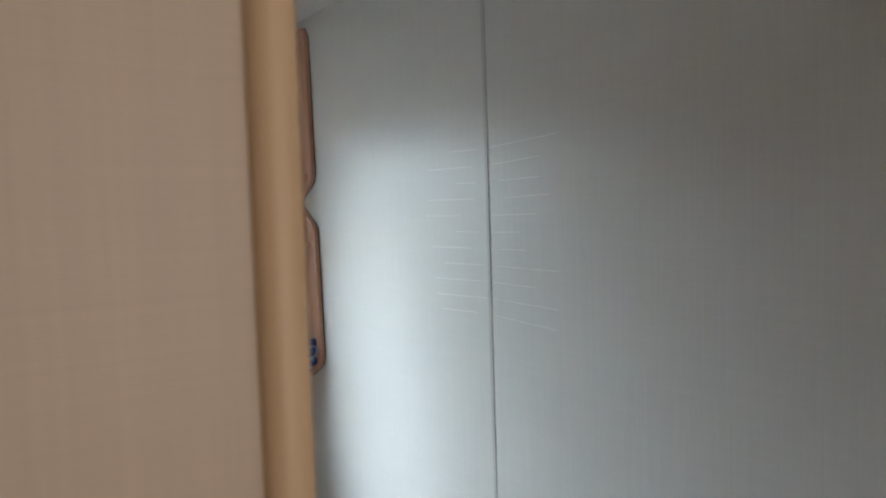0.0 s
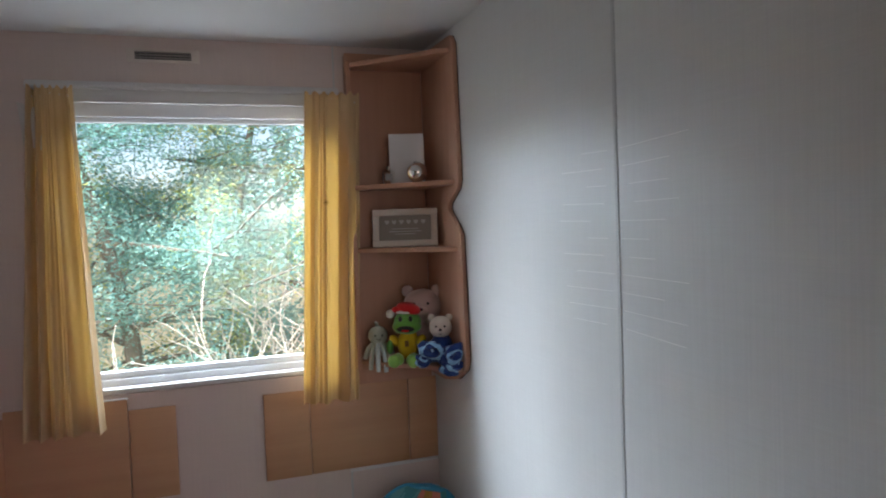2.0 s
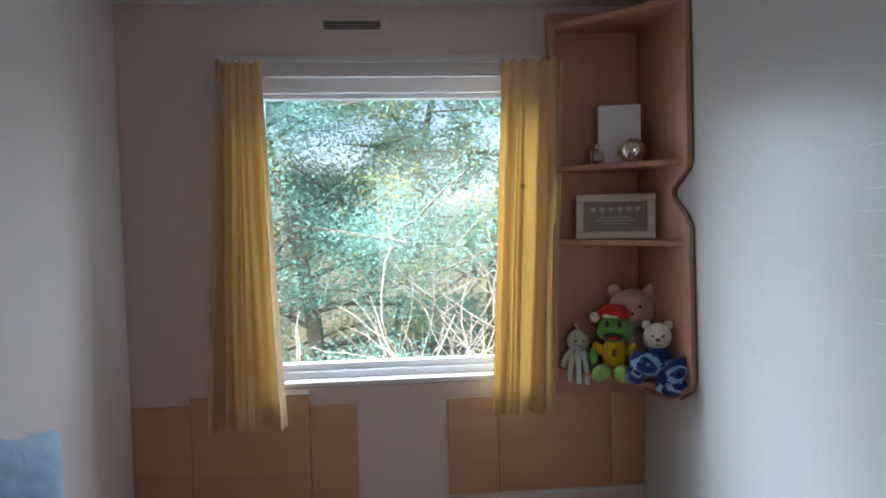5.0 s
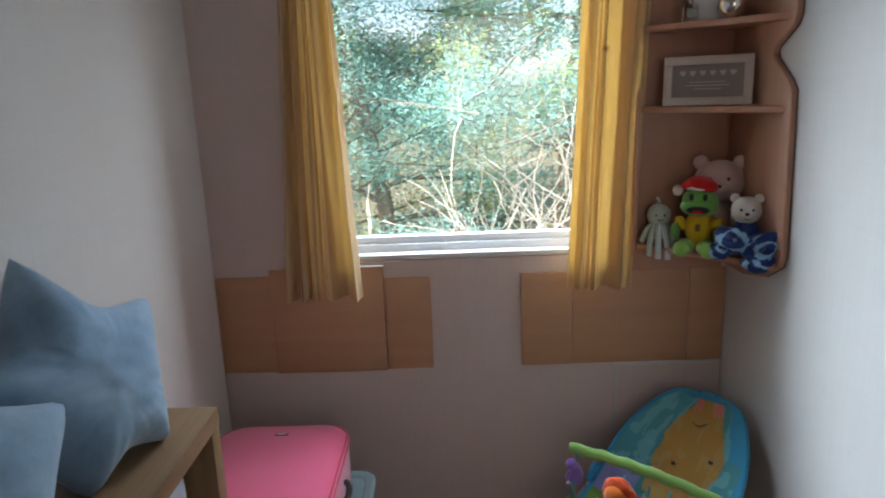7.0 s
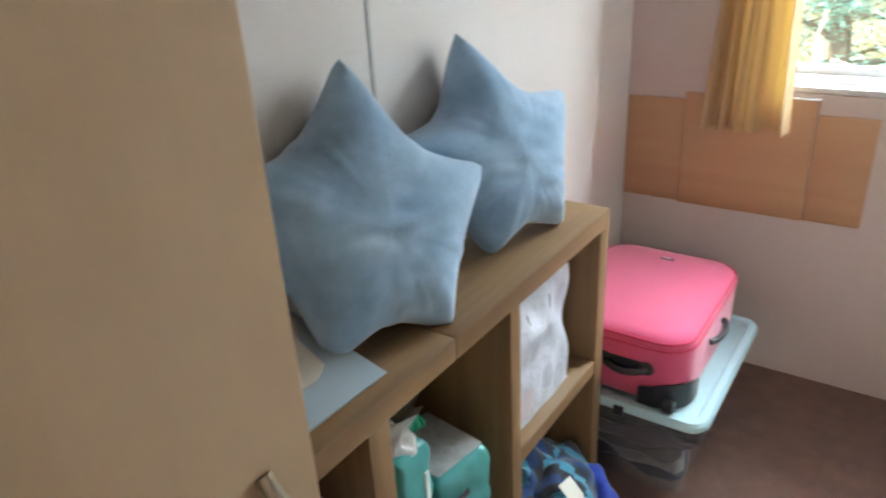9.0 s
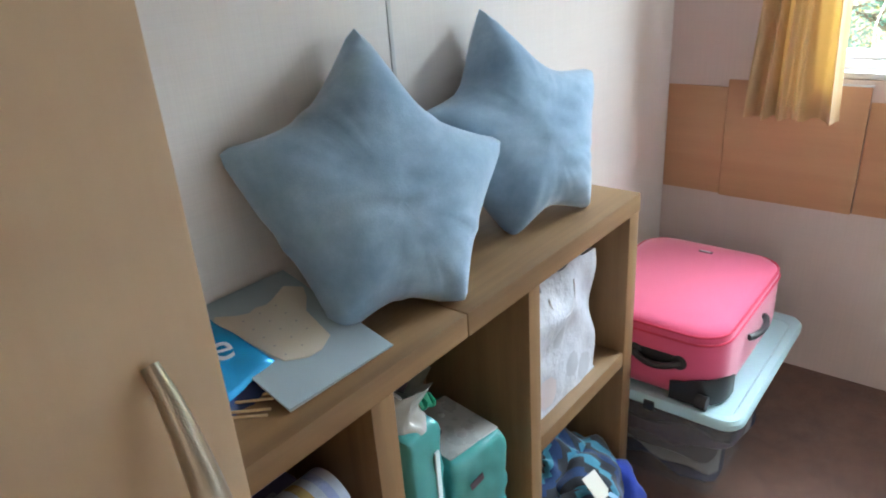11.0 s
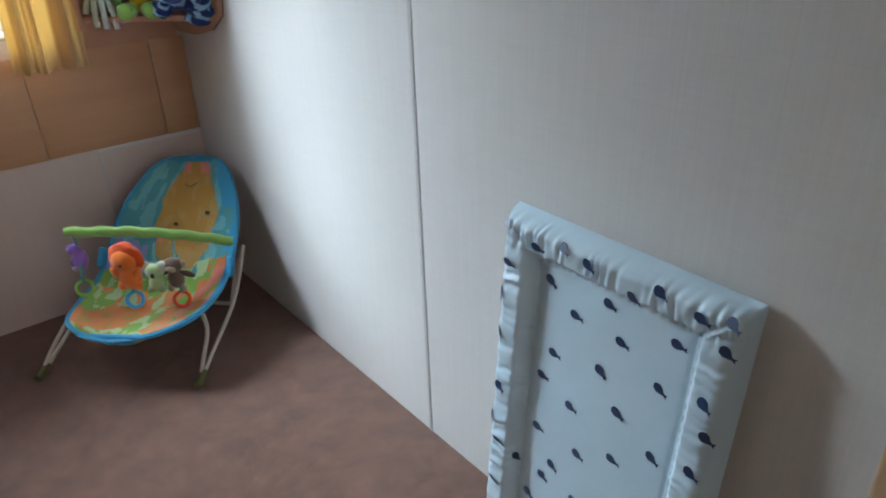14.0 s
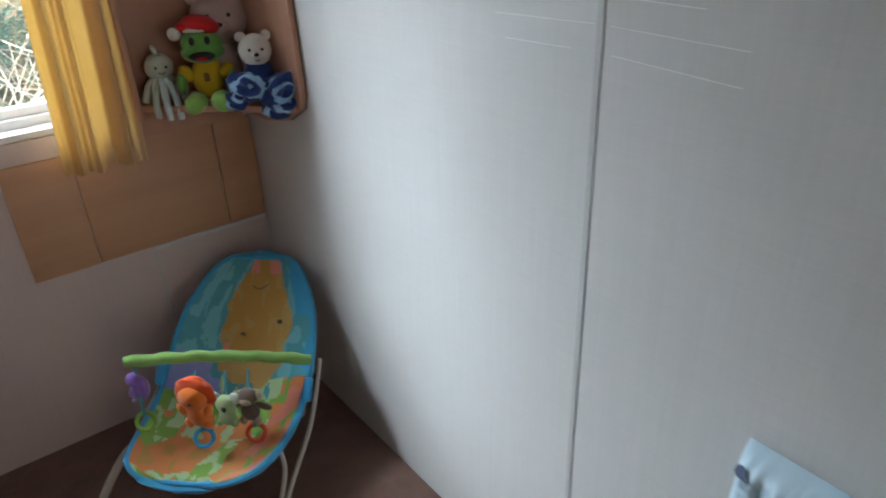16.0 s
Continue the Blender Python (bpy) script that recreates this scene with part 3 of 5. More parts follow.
def rounded(x0, x1, y0, y1, r, n=5):
    out = []
    for cx, cy, a in ((x1 - r, y1 - r, 0), (x0 + r, y1 - r, 90), (x0 + r, y0 + r, 180), (x1 - r, y0 + r, 270)):
        for i in range(n + 1):
            q = radians(a + 90 * i / n)
            out.append((cx + r * math.cos(q), cy + r * math.sin(q)))
    return out


def loft(loops, closed_top=True, closed_bottom=True):
    tmp = bmesh.new()
    rows = [[tmp.verts.new(p) for p in lp_] for lp_ in loops]
    n = len(rows[0])
    for a, c in zip(rows, rows[1:]):
        for i in range(n):
            tmp.faces.new((a[i], a[(i + 1) % n], c[(i + 1) % n], c[i]))
    if closed_bottom:
        tmp.faces.new(rows[0][::-1])
    if closed_top:
        tmp.faces.new(rows[-1])
    return tmp


def ring(x0, x1, y0, y1, r, z):
    return [(x, y, z) for x, y in rounded(x0, x1, y0, y1, r)]


e = 0.05
tub = loft([ring(BX0 + e, BX1 - e, BY0 + e, BY1 - e, 0.03, 0.004), ring(BX0 + 0.01, BX1 - 0.01, BY0 + 0.01, BY1 - 0.01, 0.035, 0.245),
            ring(BX0 + 0.014, BX1 - 0.014, BY0 + 0.014, BY1 - 0.014, 0.033, 0.245), ring(BX0 + e + 0.004, BX1 - e - 0.004, BY0 + e + 0.004, BY1 - e - 0.004, 0.028, 0.009)])
part("tub", Build().take(tub), M_TUB, boxy, "clear plastic tub")
lid = loft([ring(BX0, BX1, BY0, BY1, 0.04, 0.243), ring(BX0 - 0.006, BX1 + 0.006, BY0 - 0.006, BY1 + 0.006, 0.045, 0.25), ring(BX0 - 0.006, BX1 + 0.006, BY0 - 0.006, BY1 + 0.006, 0.045, 0.262),
            ring(BX0, BX1, BY0, BY1, 0.04, 0.27), ring(BX0 + 0.018, BX1 - 0.018, BY0 + 0.018, BY1 - 0.018, 0.03, 0.268), ring(BX0 + 0.024, BX1 - 0.024, BY0 + 0.024, BY1 - 0.024, 0.03, 0.26)])
part("lid", Build().take(lid), M_LID, boxy, "pale blue plastic lid")
part("clip", Build().box(0.03, 0.055, BY0 - 0.011, BY0 - 0.004, 0.238, 0.262, bev=0.002), M_BLACK, boxy)

# folded clothes seen through the tub
FOLD = [((0.03, 0.035, 0.07), 0.02, 0.055), ((0.22, 0.22, 0.23), 0.055, 0.085), ((0.08, 0.075, 0.08), 0.085, 0.115), ((0.07, 0.05, 0.07), 0.115, 0.16), ((0.03, 0.028, 0.032), 0.16, 0.225)]
for i, (c, za, zb) in enumerate(FOLD):
    def lay(u, v, za=za, zb=zb, i=i):
        th = 2 * math.pi * u
        k = 0.9 + 0.05 * math.sin(5 * th + i) + 0.04 * math.sin(9 * th + 2 * i)
        w = 1 + 0.9 * zb
        x, y = 0.176 * w * k * max(-1, min(1, 1.35 * math.cos(th))), 0.222 * w * k * max(-1, min(1, 1.35 * math.sin(th)))
        r = math.sin(math.pi * (0.04 + 0.92 * v)) ** 0.35
        return (x * r - 0.035, y * r + 2.175, za - 0.012 + (zb - za + 0.024) * v + 0.006 * noise.noise(Vector((x * 14, y * 14, i * 3.1))))
    solid("folded_clothes", Build().sheet(lay, 60, 8), cloth("folded_cloth", c, 500, 0.2, 0.4, 0.1, 0.0, 0.8), "folded dark and grey clothes inside the plastic box", "clothes", "clothes in the box")

case = thing("suitcase", (-0.055, 2.18, 0.262), "bright pink fabric suitcase lying on the storage box", "suitcase")
CX, CY = 0.185, 0.245


def cring(k, z, r=0.075):
    return ring(-CX * k, CX * k, -CY * k, CY * k, r * k, z)


body = loft([cring(0.95, 0.008, 0.06), cring(0.985, 0.018), cring(1.0, 0.04), cring(1.0, 0.148), cring(0.997, 0.154)])
part("shell", Build().take(body), M_PINK, case)
dome = loft([cring(0.997, 0.1545), cring(1.0, 0.160), cring(0.985, 0.170), cring(0.94, 0.179), cring(0.86, 0.184), cring(0.6, 0.188), cring(0.25, 0.190)])
part("lid", Build().take(dome), M_PINK, case, "padded pink fabric lid")
for z, k in ((0.1545, 1.003), (0.1715, 0.985)):
    part("piping", Build().tube([(x, y, z) for x, y, _ in cring(k, 0)], 0.0032, seg=6, closed=True), M_PINK_D, case)
b = Build().tube([(-0.012 + 0.11 * i / 12, -CY - 0.004 - 0.016 * math.sin(math.pi * i / 12) ** 0.6, 0.100 - 0.012 * math.sin(math.pi * i / 12)) for i in range(13)], 0.008, seg=8)
b.ball((-0.009, -CY - 0.002, 0.100), (0.018, 0.006, 0.018)).ball((0.095, -CY - 0.002, 0.100), (0.018, 0.006, 0.018)).box(-0.002, 0.088, -CY - 0.003, -CY + 0.002, 0.082, 0.114, bev=0.001)
part("handle", b, M_BLACK, case, "black plastic carry handle")
b = Build().tube([(CX + 0.004 + 0.016 * math.sin(math.pi * i / 12) ** 0.6, -0.06 + 0.12 * i / 12, 0.100) for i in range(13)], 0.008, seg=8)
part("handle", b, M_BLACK, case, "black plastic carry handle")
turn_ = [(CX + 0.003 - 0.075 + 0.075 * math.sin(q), -CY - 0.003 + 0.075 - 0.075 * math.cos(q)) for q in (math.pi / 2 * i / 10 for i in range(11))]
GUARD = [(CX - 0.105, -CY - 0.003)] + turn_ + [(CX + 0.003, -CY + 0.095)]


def guard_at(u, v, sx):
    k = min(u * (len(GUARD) - 1), len(GUARD) - 1 - 1e-6)
    i, f = int(k), k - int(k)
    x = GUARD[i][0] * (1 - f) + GUARD[i + 1][0] * f
    y = GUARD[i][1] * (1 - f) + GUARD[i + 1][1] * f
    return (x * sx, y, 0.004 + (0.066 - 0.02 * abs(2 * u - 1) ** 3) * v)


for sx in (1, -1):
    b = Build().sheet(lambda u, v, sx=sx: guard_at(u, v, sx), 24, 6, 0, -0.004 * sx)
    bmesh.ops.recalc_face_normals(b.bm, faces=b.bm.faces[:])
    cw = part("corner_guard", b, M_BLACK, case, "black plastic wheel corner")
    part("wheel", Build().take(loft([[((CX - 0.03) * sx + xx, -CY - 0.008 + 0.016 * math.cos(q), 0.022 + 0.016 * math.sin(q)) for q in (2 * math.pi * i / 14 for i in range(14))] for xx in (-0.012, 0.012)])), M_BLACK, cw)
b = Build().box(-0.018, 0.018, CY - 0.085, CY - 0.073, 0.1835, 0.1885, bev=0.0015)
badge = part("badge", b, M_BLACK, case, "small dark badge with a pale bar")
part("badge_bar", Build().box(-0.012, 0.012, CY - 0.081, CY - 0.077, 0.1885, 0.1895), M_TRIM, badge)

# ---- things on the corner shelf ----
M_WHITE = plain("white_card", (0.72, 0.72, 0.74), 0.5, 0.05)
M_GREYCARD = plain("grey_card", (0.36, 0.35, 0.34), 0.6, 0.08)
M_CHROME = plain("mirror_metal", (0.8, 0.76, 0.72), 0.08, 0.03, 10, 200, 0.01, 1.0)
M_CLEAR = glass("bottle_glass", (0.98, 0.96, 0.92), 0.05)

ob = thing("box_book", (1.158, 2.51, 1.521), "small white keepsake book standing on the shelf", "book", turn=-14)
part("cover", Build().box(-0.06, 0.06, -0.002, 0.002, 0.0, 0.172, bev=0.001).box(-0.06, 0.06, 0.026, 0.030, 0.0, 0.172, bev=0.001).box(0.056, 0.06, 0.002, 0.026, 0.0, 0.172), M_WHITE, ob)
part("pages", Build().box(-0.057, 0.0555, 0.0025, 0.0255, 0.003, 0.169), plain("paper", (0.62, 0.60, 0.57), 0.8), ob)

ob = thing("perfume_bottle", (1.09, 2.508, 1.521), "small square glass bottle with a silver cap", "bottle", turn=-10)
part("body", Build().box(-0.02, 0.02, -0.012, 0.012, 0.001, 0.046, bev=0.006, seg=3), M_CLEAR, ob)
part("label", Build().box(-0.012, 0.012, -0.0135, -0.0122, 0.012, 0.034), M_GREYCARD, ob)
part("cap", Build().tube([(0, 0, 0.046), (0, 0, 0.05), (0, 0, 0.0505), (0, 0, 0.06)], [0.006, 0.006, 0.009, 0.008], seg=14), M_CHROME, ob)

ob = thing("round_money_box", (1.172, 2.44, 1.521), "polished silver round money box", "ornament")
part("ball", Build().ball((0, 0, 0.034), (0.036, 0.036, 0.034), seg=32), M_CHROME, ob)
part("foot", Build().tube([(0, 0, 0.0), (0, 0, 0.004)], [0.016, 0.018], seg=18), M_CHROME, ob)
part("slot", Build().box(-0.011, 0.011, -0.0012, 0.0012, 0.0672, 0.0690), M_BLACK, ob)

ob = thing("picture_frame", (1.135, 2.488, 1.303), "pale wooden picture frame with a row of grey hearts", "picture frame", turn=-24)
lean = pose(0, 0, 0.0015, -7, 0, 0)
b = Build()
for x0, x1, z0, z1 in ((-0.112, 0.112, 0, 0.022), (-0.112, 0.112, 0.108, 0.13), (-0.112, -0.09, 0.022, 0.108), (0.09, 0.112, 0.022, 0.108)):
    b.box(x0, x1, -0.008, 0.008, z0, z1, bev=0.002, mat=lean)
part("frame", b, plain("pale_frame", (0.60, 0.52, 0.46), 0.5), ob)
part("print", Build().box(-0.09, 0.09, 0.0, 0.004, 0.022, 0.108, mat=lean), plain("taupe_print", (0.25, 0.21, 0.18), 0.5), ob)
heart = [(0.0, -0.009), (0.004, -0.005), (0.0075, 0.0), (0.0075, 0.0045), (0.004, 0.007), (0.0, 0.0035), (-0.004, 0.007), (-0.0075, 0.0045), (-0.0075, 0.0), (-0.004, -0.005)]
M_HEART = plain("pale_heart", (0.50, 0.46, 0.43), 0.6)
for i in range(6):
    part("heart", Build().prism(heart, 0.0, 0.0015, mat=lean @ pose(-0.063 + 0.0252 * i, -0.0002, 0.086, 90)), M_HEART, ob)
for z, w in ((0.062, 0.045), (0.053, 0.055), (0.044, 0.035)):
    part("text_bar", Build().box(-w, w, -0.0012, -0.0002, z - 0.0012, z + 0.0012, mat=lean), M_HEART, ob)
part("stand", Build().box(-0.012, 0.012, 0.012, 0.015, 0.0, 0.085, bev=0.001, mat=pose(0, 0.014, 0, 10)), M_GREYCARD, ob)

# soft toys on the lowest shelf: one mesh each
P_WHITE = cloth("white_plush", (0.70, 0.66, 0.60), 380, 0.1, 0.5, 0.4, 0.0, 0.5)
P_PINK = cloth("pink_plush", (0.60, 0.44, 0.40), 380, 0.1, 0.5, 0.4, 0.0, 0.5)
P_GREEN = cloth("green_plush", (0.13, 0.36, 0.07), 380, 0.1, 0.4, 0.4, 0.0, 0.5)
P_LIME = cloth("light_green_plush", (0.26, 0.50, 0.10), 380, 0.1, 0.4, 0.4, 0.0, 0.5)
P_YEL = cloth("yellow_cotton", (0.66, 0.44, 0.02), 700, 0.1, 0.3, 0.1)
P_RED = cloth("red_felt", (0.60, 0.02, 0.02), 500, 0.1, 0.3, 0.2)
P_DARK = plain("dark_thread", (0.012, 0.01, 0.012), 0.4)
P_PALE = cloth("pale_green_knit", (0.50, 0.54, 0.44), 300, 0.12, 0.5, 0.3, 0.0, 0.4)
P_NAVY = cloth("navy_knit", (0.02, 0.045, 0.17), 260, 0.2, 0.6, 0.2, 0.0, 0.5)
P_SKY = cloth("light_blue_knit", (0.26, 0.46, 0.66), 260, 0.15, 0.6, 0.2, 0.0, 0.5)
SH = 0.908


def toy(name, build, mats, at, turn, label, size=1.1):
    ob = solid(name, build, mats, label, "soft toy", "soft toys on the shelf")
    ob.matrix_world = pose(*at, 0, 0, turn) @ Matrix.Diagonal((size, size, size, 1))
    return ob


# every toy faces its own -y
b = Build().ball((0, 0.01, 0.06), (0.05, 0.042, 0.062), 0, lump=0.1).ball((0, -0.004, 0.165), (0.062, 0.052, 0.055), 0, lump=0.05)
for s in (1, -1):
    b.ball((0.047 * s, 0.004, 0.213), (0.019, 0.012, 0.019), 0).ball((0.05 * s, -0.02, 0.08), (0.018, 0.018, 0.045), 0, (20, 0, 25 * s)).ball((0.022 * s, -0.053, 0.178), 0.0045, 1, seg=10)
    b.ball((0.035 * s, -0.045, 0.02), (0.022, 0.035, 0.02), 0)
b.ball((0, -0.05, 0.155), (0.022, 0.013, 0.017), 0).ball((0, -0.062, 0.16), (0.007, 0.004, 0.005), 1, seg=10)
toy("teddy_bear", b, [P_PINK, P_DARK], (1.205, 2.545, SH), -22, "dusty pink plush teddy bear sitting behind the others")

b = Build().ball((0, 0.0, 0.055), (0.034, 0.03, 0.05), 2, lump=0.1).ball((0, -0.002, 0.125), (0.044, 0.038, 0.036), 0).ball((0, -0.012, 0.112), (0.046, 0.033, 0.024), 0)
for s in (1, -1):
    b.ball((0.042 * s, -0.012, 0.068), (0.014, 0.015, 0.02), 2, (0, 35 * s, 0)).ball((0.054 * s, -0.026, 0.05), (0.011, 0.012, 0.022), 0)
    b.ball((0.024 * s, -0.056, 0.018), (0.019, 0.034, 0.018), 1, (0, 0, -18 * s)).ball((0.030 * s, -0.088, 0.018), (0.019, 0.014, 0.020), 1)
    b.ball((0.016 * s, -0.034, 0.139), (0.008, 0.006, 0.011), 0, seg=12).ball((0.016 * s, -0.0385, 0.139), (0.0062, 0.003, 0.009), 4, seg=10)
b.ball((0, -0.044, 0.108), (0.028, 0.006, 0.010), 4, (12, 0, 0)).ball((0, -0.049, 0.1035), (0.013, 0.003, 0.004), 5, seg=10)
b.ball((-0.002, 0.0, 0.158), (0.038, 0.034, 0.008), 3).ball((0.004, 0.0, 0.166), (0.039, 0.034, 0.020), 5, (0, 14, 0)).ball((-0.026, -0.006, 0.164), (0.022, 0.018, 0.012), 5).ball((-0.052, -0.012, 0.152), 0.0135, 3)
b.box(-0.006, 0.006, -0.0315, -0.029, 0.052, 0.07, 6, 0.001)
toy("frog_toy", b, [P_GREEN, P_LIME, P_YEL, P_WHITE, P_DARK, P_RED, plain("brown_print", (0.2, 0.09, 0.02), 0.6)], (1.132, 2.488, SH), -26, "green plush frog in a yellow shirt and red hat")

b = Build().ball((0, 0, 0.078), (0.031, 0.029, 0.030), 0).tube([(0, 0, 0.105), (-0.003, -0.002, 0.118), (-0.008, -0.002, 0.123)], [0.006, 0.005, 0.004], 0)
for s in (1, -1):
    b.ball((0.011 * s, -0.0275, 0.081), (0.0028, 0.002, 0.0036), 1, seg=8)
b.tube([(-0.008, -0.028, 0.071), (0, -0.0292, 0.067), (0.008, -0.028, 0.071)], 0.0012, 1, seg=5)
for i, (q, l) in enumerate(((-70, 0.05), (-35, 0.075), (-8, 0.085), (20, 0.09), (50, 0.07), (80, 0.05), (140, 0.03), (-140, 0.03))):
    d = Vector((math.sin(radians(q)), -math.cos(radians(q)), 0))
    pts = [Vector((0, 0, 0.054)), d * 0.018 + Vector((0, 0, 0.05)), d * 0.034 + Vector((0, 0, 0.04)), d * 0.044 + Vector((0, 0, 0.018))]
    if abs(q) < 60:
        pts += [d * 0.050 + Vector((0, -0.002, -0.008)), d * 0.050 + Vector((0, -0.004, 0.018 - l * 0.55))]
    else:
        pts += [d * 0.048 + Vector((0, 0, 0.008))]
    b.tube(pts, [0.011, 0.0095, 0.0085, 0.008, 0.0075, 0.007][:len(pts)], 2 if i in (2, 3) else 0, seg=8)
toy("octopus_toy", b, [P_PALE, P_DARK, cloth("white_knit", (0.62, 0.70, 0.70), 300, 0.1, 0.4)], (1.045, 2.572, SH), -8, "pale green knitted octopus with dangling tentacles")

b = Build().ball((0, 0, 0.125), (0.037, 0.034, 0.036), 0).ball((0, 0.004, 0.055), (0.04, 0.036, 0.05), 2, lump=0.1)
for s in (1, -1):
    b.ball((0.028 * s, 0.004, 0.155), (0.012, 0.008, 0.012), 0).ball((0.014 * s, -0.0325, 0.131), (0.0038, 0.003, 0.0036), 1, seg=8)
b.ball((0, -0.032, 0.117), (0.013, 0.008, 0.011), 0).ball((0, -0.0405, 0.1215), (0.0058, 0.004, 0.0045), 1, seg=10).tube([(-0.005, -0.039, 0.109), (0, -0.0405, 0.107), (0.005, -0.039, 0.109)], 0.0012, 1, seg=5)


def swirl(c, r, rot, seed):
    """A bundle of striped knit."""
    o = Vector((seed, 3.1, 1.7))

    def f(u, v):
        th, ph = 2 * math.pi * u, math.pi * v
        d = Vector((math.sin(ph) * math.cos(th), math.sin(ph) * math.sin(th), math.cos(ph)))
        k = 1 + 0.16 * math.sin(6 * ph + 2 * th) + 0.15 * noise.noise(d * 2.3 + o)
        return pose(*c, *rot) @ Vector((d.x * r[0] * k, d.y * r[1] * k, d.z * r[2] * k))

    b.sheet(f, 40, 30, slot=lambda u, v: 3 if int(v * 9 + 0.8 * math.sin(6.28 * u) + seed) % 3 == 0 else 2)


swirl((-0.03, -0.036, 0.052), (0.044, 0.03, 0.045), (70, 20, 0), 1)
swirl((0.040, -0.044, 0.040), (0.046, 0.032, 0.048), (75, -30, 10), 2)
swirl((0.034, -0.050, 0.004), (0.040, 0.026, 0.036), (60, 10, 40), 4)
swirl((-0.062, -0.035, 0.022), (0.024, 0.018, 0.026), (40, 30, 0), 5)
toy("bear_comforter", b, [P_WHITE, P_DARK, P_NAVY, P_SKY], (1.214, 2.378, SH), -20, "white plush bear with a blue striped knitted blanket", 1.02)

# ---- baby bouncer ----
bouncer = new("baby_bouncer")
bouncer.empty_display_size = 0.05
bouncer.matrix_world = Matrix(((0.70, 0.714, 0, 0.745), (-0.714, 0.70, 0, 2.145), (0, 0, 1, 0), (0, 0, 0, 1)))
tagged(bouncer, "colourful baby bouncer with a printed giraffe seat", "baby bouncer")
PROF = [(-0.01, 0.150), (0.02, 0.163), (0.12, 0.158), (0.21, 0.172), (0.29, 0.225), (0.37, 0.305), (0.445, 0.382), (0.53, 0.474)]


def prof_at(v):
    k = max(0.0, min(0.9999, v)) * (len(PROF) - 1)
    i = int(k)
    f = k - i
    g = [PROF[max(0, min(len(PROF) - 1, j))] for j in (i - 1, i, i + 1, i + 2)]
    return [0.5 * (2 * g[1][m] + (g[2][m] - g[0][m]) * f + (2 * g[0][m] - 5 * g[1][m] + 4 * g[2][m] - g[3][m]) * f * f + (3 * g[1][m] - g[0][m] - 3 * g[2][m] + g[3][m]) * f ** 3) for m in (0, 1)]


def seat_at(u, v):
    """u from -1 to 1 across, v from 0 (front) to 1 (head)."""
    y, z = prof_at(v)
    w = 0.198 * max(0.0, 1 - abs(2 * v - 1) ** 2.7) ** 0.45
    return Vector((0.03 + 0.045 * v + u * w, y, z + 0.028 * u * u * min(1, w / 0.15) + 0.0035 * math.sin(9 * u + 14 * v)))


C_TEAL = cloth("teal_print", (0.07, 0.27, 0.30), 600, 0.35, 0.25, 0.2)
C_BLUE = cloth("sky_blue_edge", (0.04, 0.28, 0.48), 600, 0.1, 0.25, 0.2)
C_TAN = cloth("giraffe_tan", (0.40, 0.215, 0.05), 600, 0.12, 0.25, 0.2)
C_CREAM = cloth("giraffe_cream", (0.40, 0.25, 0.08), 600, 0.1, 0.25, 0.2)
C_ORANGE = cloth("orange_print", (0.55, 0.19, 0.06), 600, 0.25, 0.25, 0.2)
C_GREEN = cloth("green_print", (0.18, 0.33, 0.06), 600, 0.25, 0.25, 0.2)
C_LILAC = cloth("lilac_print", (0.22, 0.24, 0.46), 600, 0.15, 0.25, 0.2)
C_PINK = cloth("coral_print", (0.60, 0.20, 0.14), 600, 0.15, 0.25, 0.2)
C_PALE = cloth("pale_green_print", (0.34, 0.46, 0.24), 600, 0.15, 0.25, 0.2)
C_AQUA = cloth("aqua_print", (0.13, 0.36, 0.40), 600, 0.3, 0.25, 0.2)
SEATM = [C_TEAL, C_BLUE, C_TAN, C_CREAM, C_ORANGE, C_GREEN, C_LILAC, C_PINK, C_PALE, C_AQUA]


def seat_print(u, v):
    s = 2 * u - 1
    if abs(s) > 0.95 or v < 0.03 or v > 0.985:
        return 1
    s += 0.09 * noise.noise(Vector((s * 7, v * 14, 1.0)))
    v += 0.02 * noise.noise(Vector((s * 7, v * 14, 6.0)))
    n1 = noise.noise(Vector((s * 2.6, v * 5.0, 4.0)))
    n2 = noise.noise(Vector((s * 4.5, v * 9.0, 9.0)))
    n3 = noise.noise(Vector((s * 7.5, v * 15.0, 2.0)))
    g = abs((s - 0.13) / 0.52) ** 2.4 + abs((v - 0.77) / 0.225) ** 2.4
    if v > 0.93 and (abs(s + 0.10) < 0.12 or abs(s - 0.40) < 0.13):
        return 7
    if g < 1:
        if v < 0.635:
            return 3
        if n3 > 0.28 or (n2 > 0.2 and abs(s - 0.13) > 0.3):
            return 3
        return 7 if (abs(s + 0.28) < 0.07 and abs(v - 0.665) < 0.02) else 2
    if v > 0.57:
        return 6 if (s < -0.42 and v < 0.64) else (1 if s > 0.72 and n2 > -0.1 else (9 if n2 > 0.05 or n3 > 0.3 else 0))
    if s > 0.58:
        return 7 if n2 > 0.05 else (5 if n3 > 0 else 4)
    if v > 0.50:
        return 6 if s < -0.25 else (8 if n3 > -0.1 else 0)
    if v > 0.42:
        return 5 if n1 > -0.12 else (8 if n3 > 0 else 5)
    if v > 0.30:
        return (5 if n3 > -0.15 else 8) if n1 > 0.02 else (8 if n2 > 0.12 else 4)
    if v > 0.12 + 0.05 * n2:
        return (4 if n3 < 0.22 else 2) if n1 < 0.14 else (5 if n3 > -0.1 else 8)
    return 8 if n2 > 0.05 else (5 if n3 > -0.15 else 4)


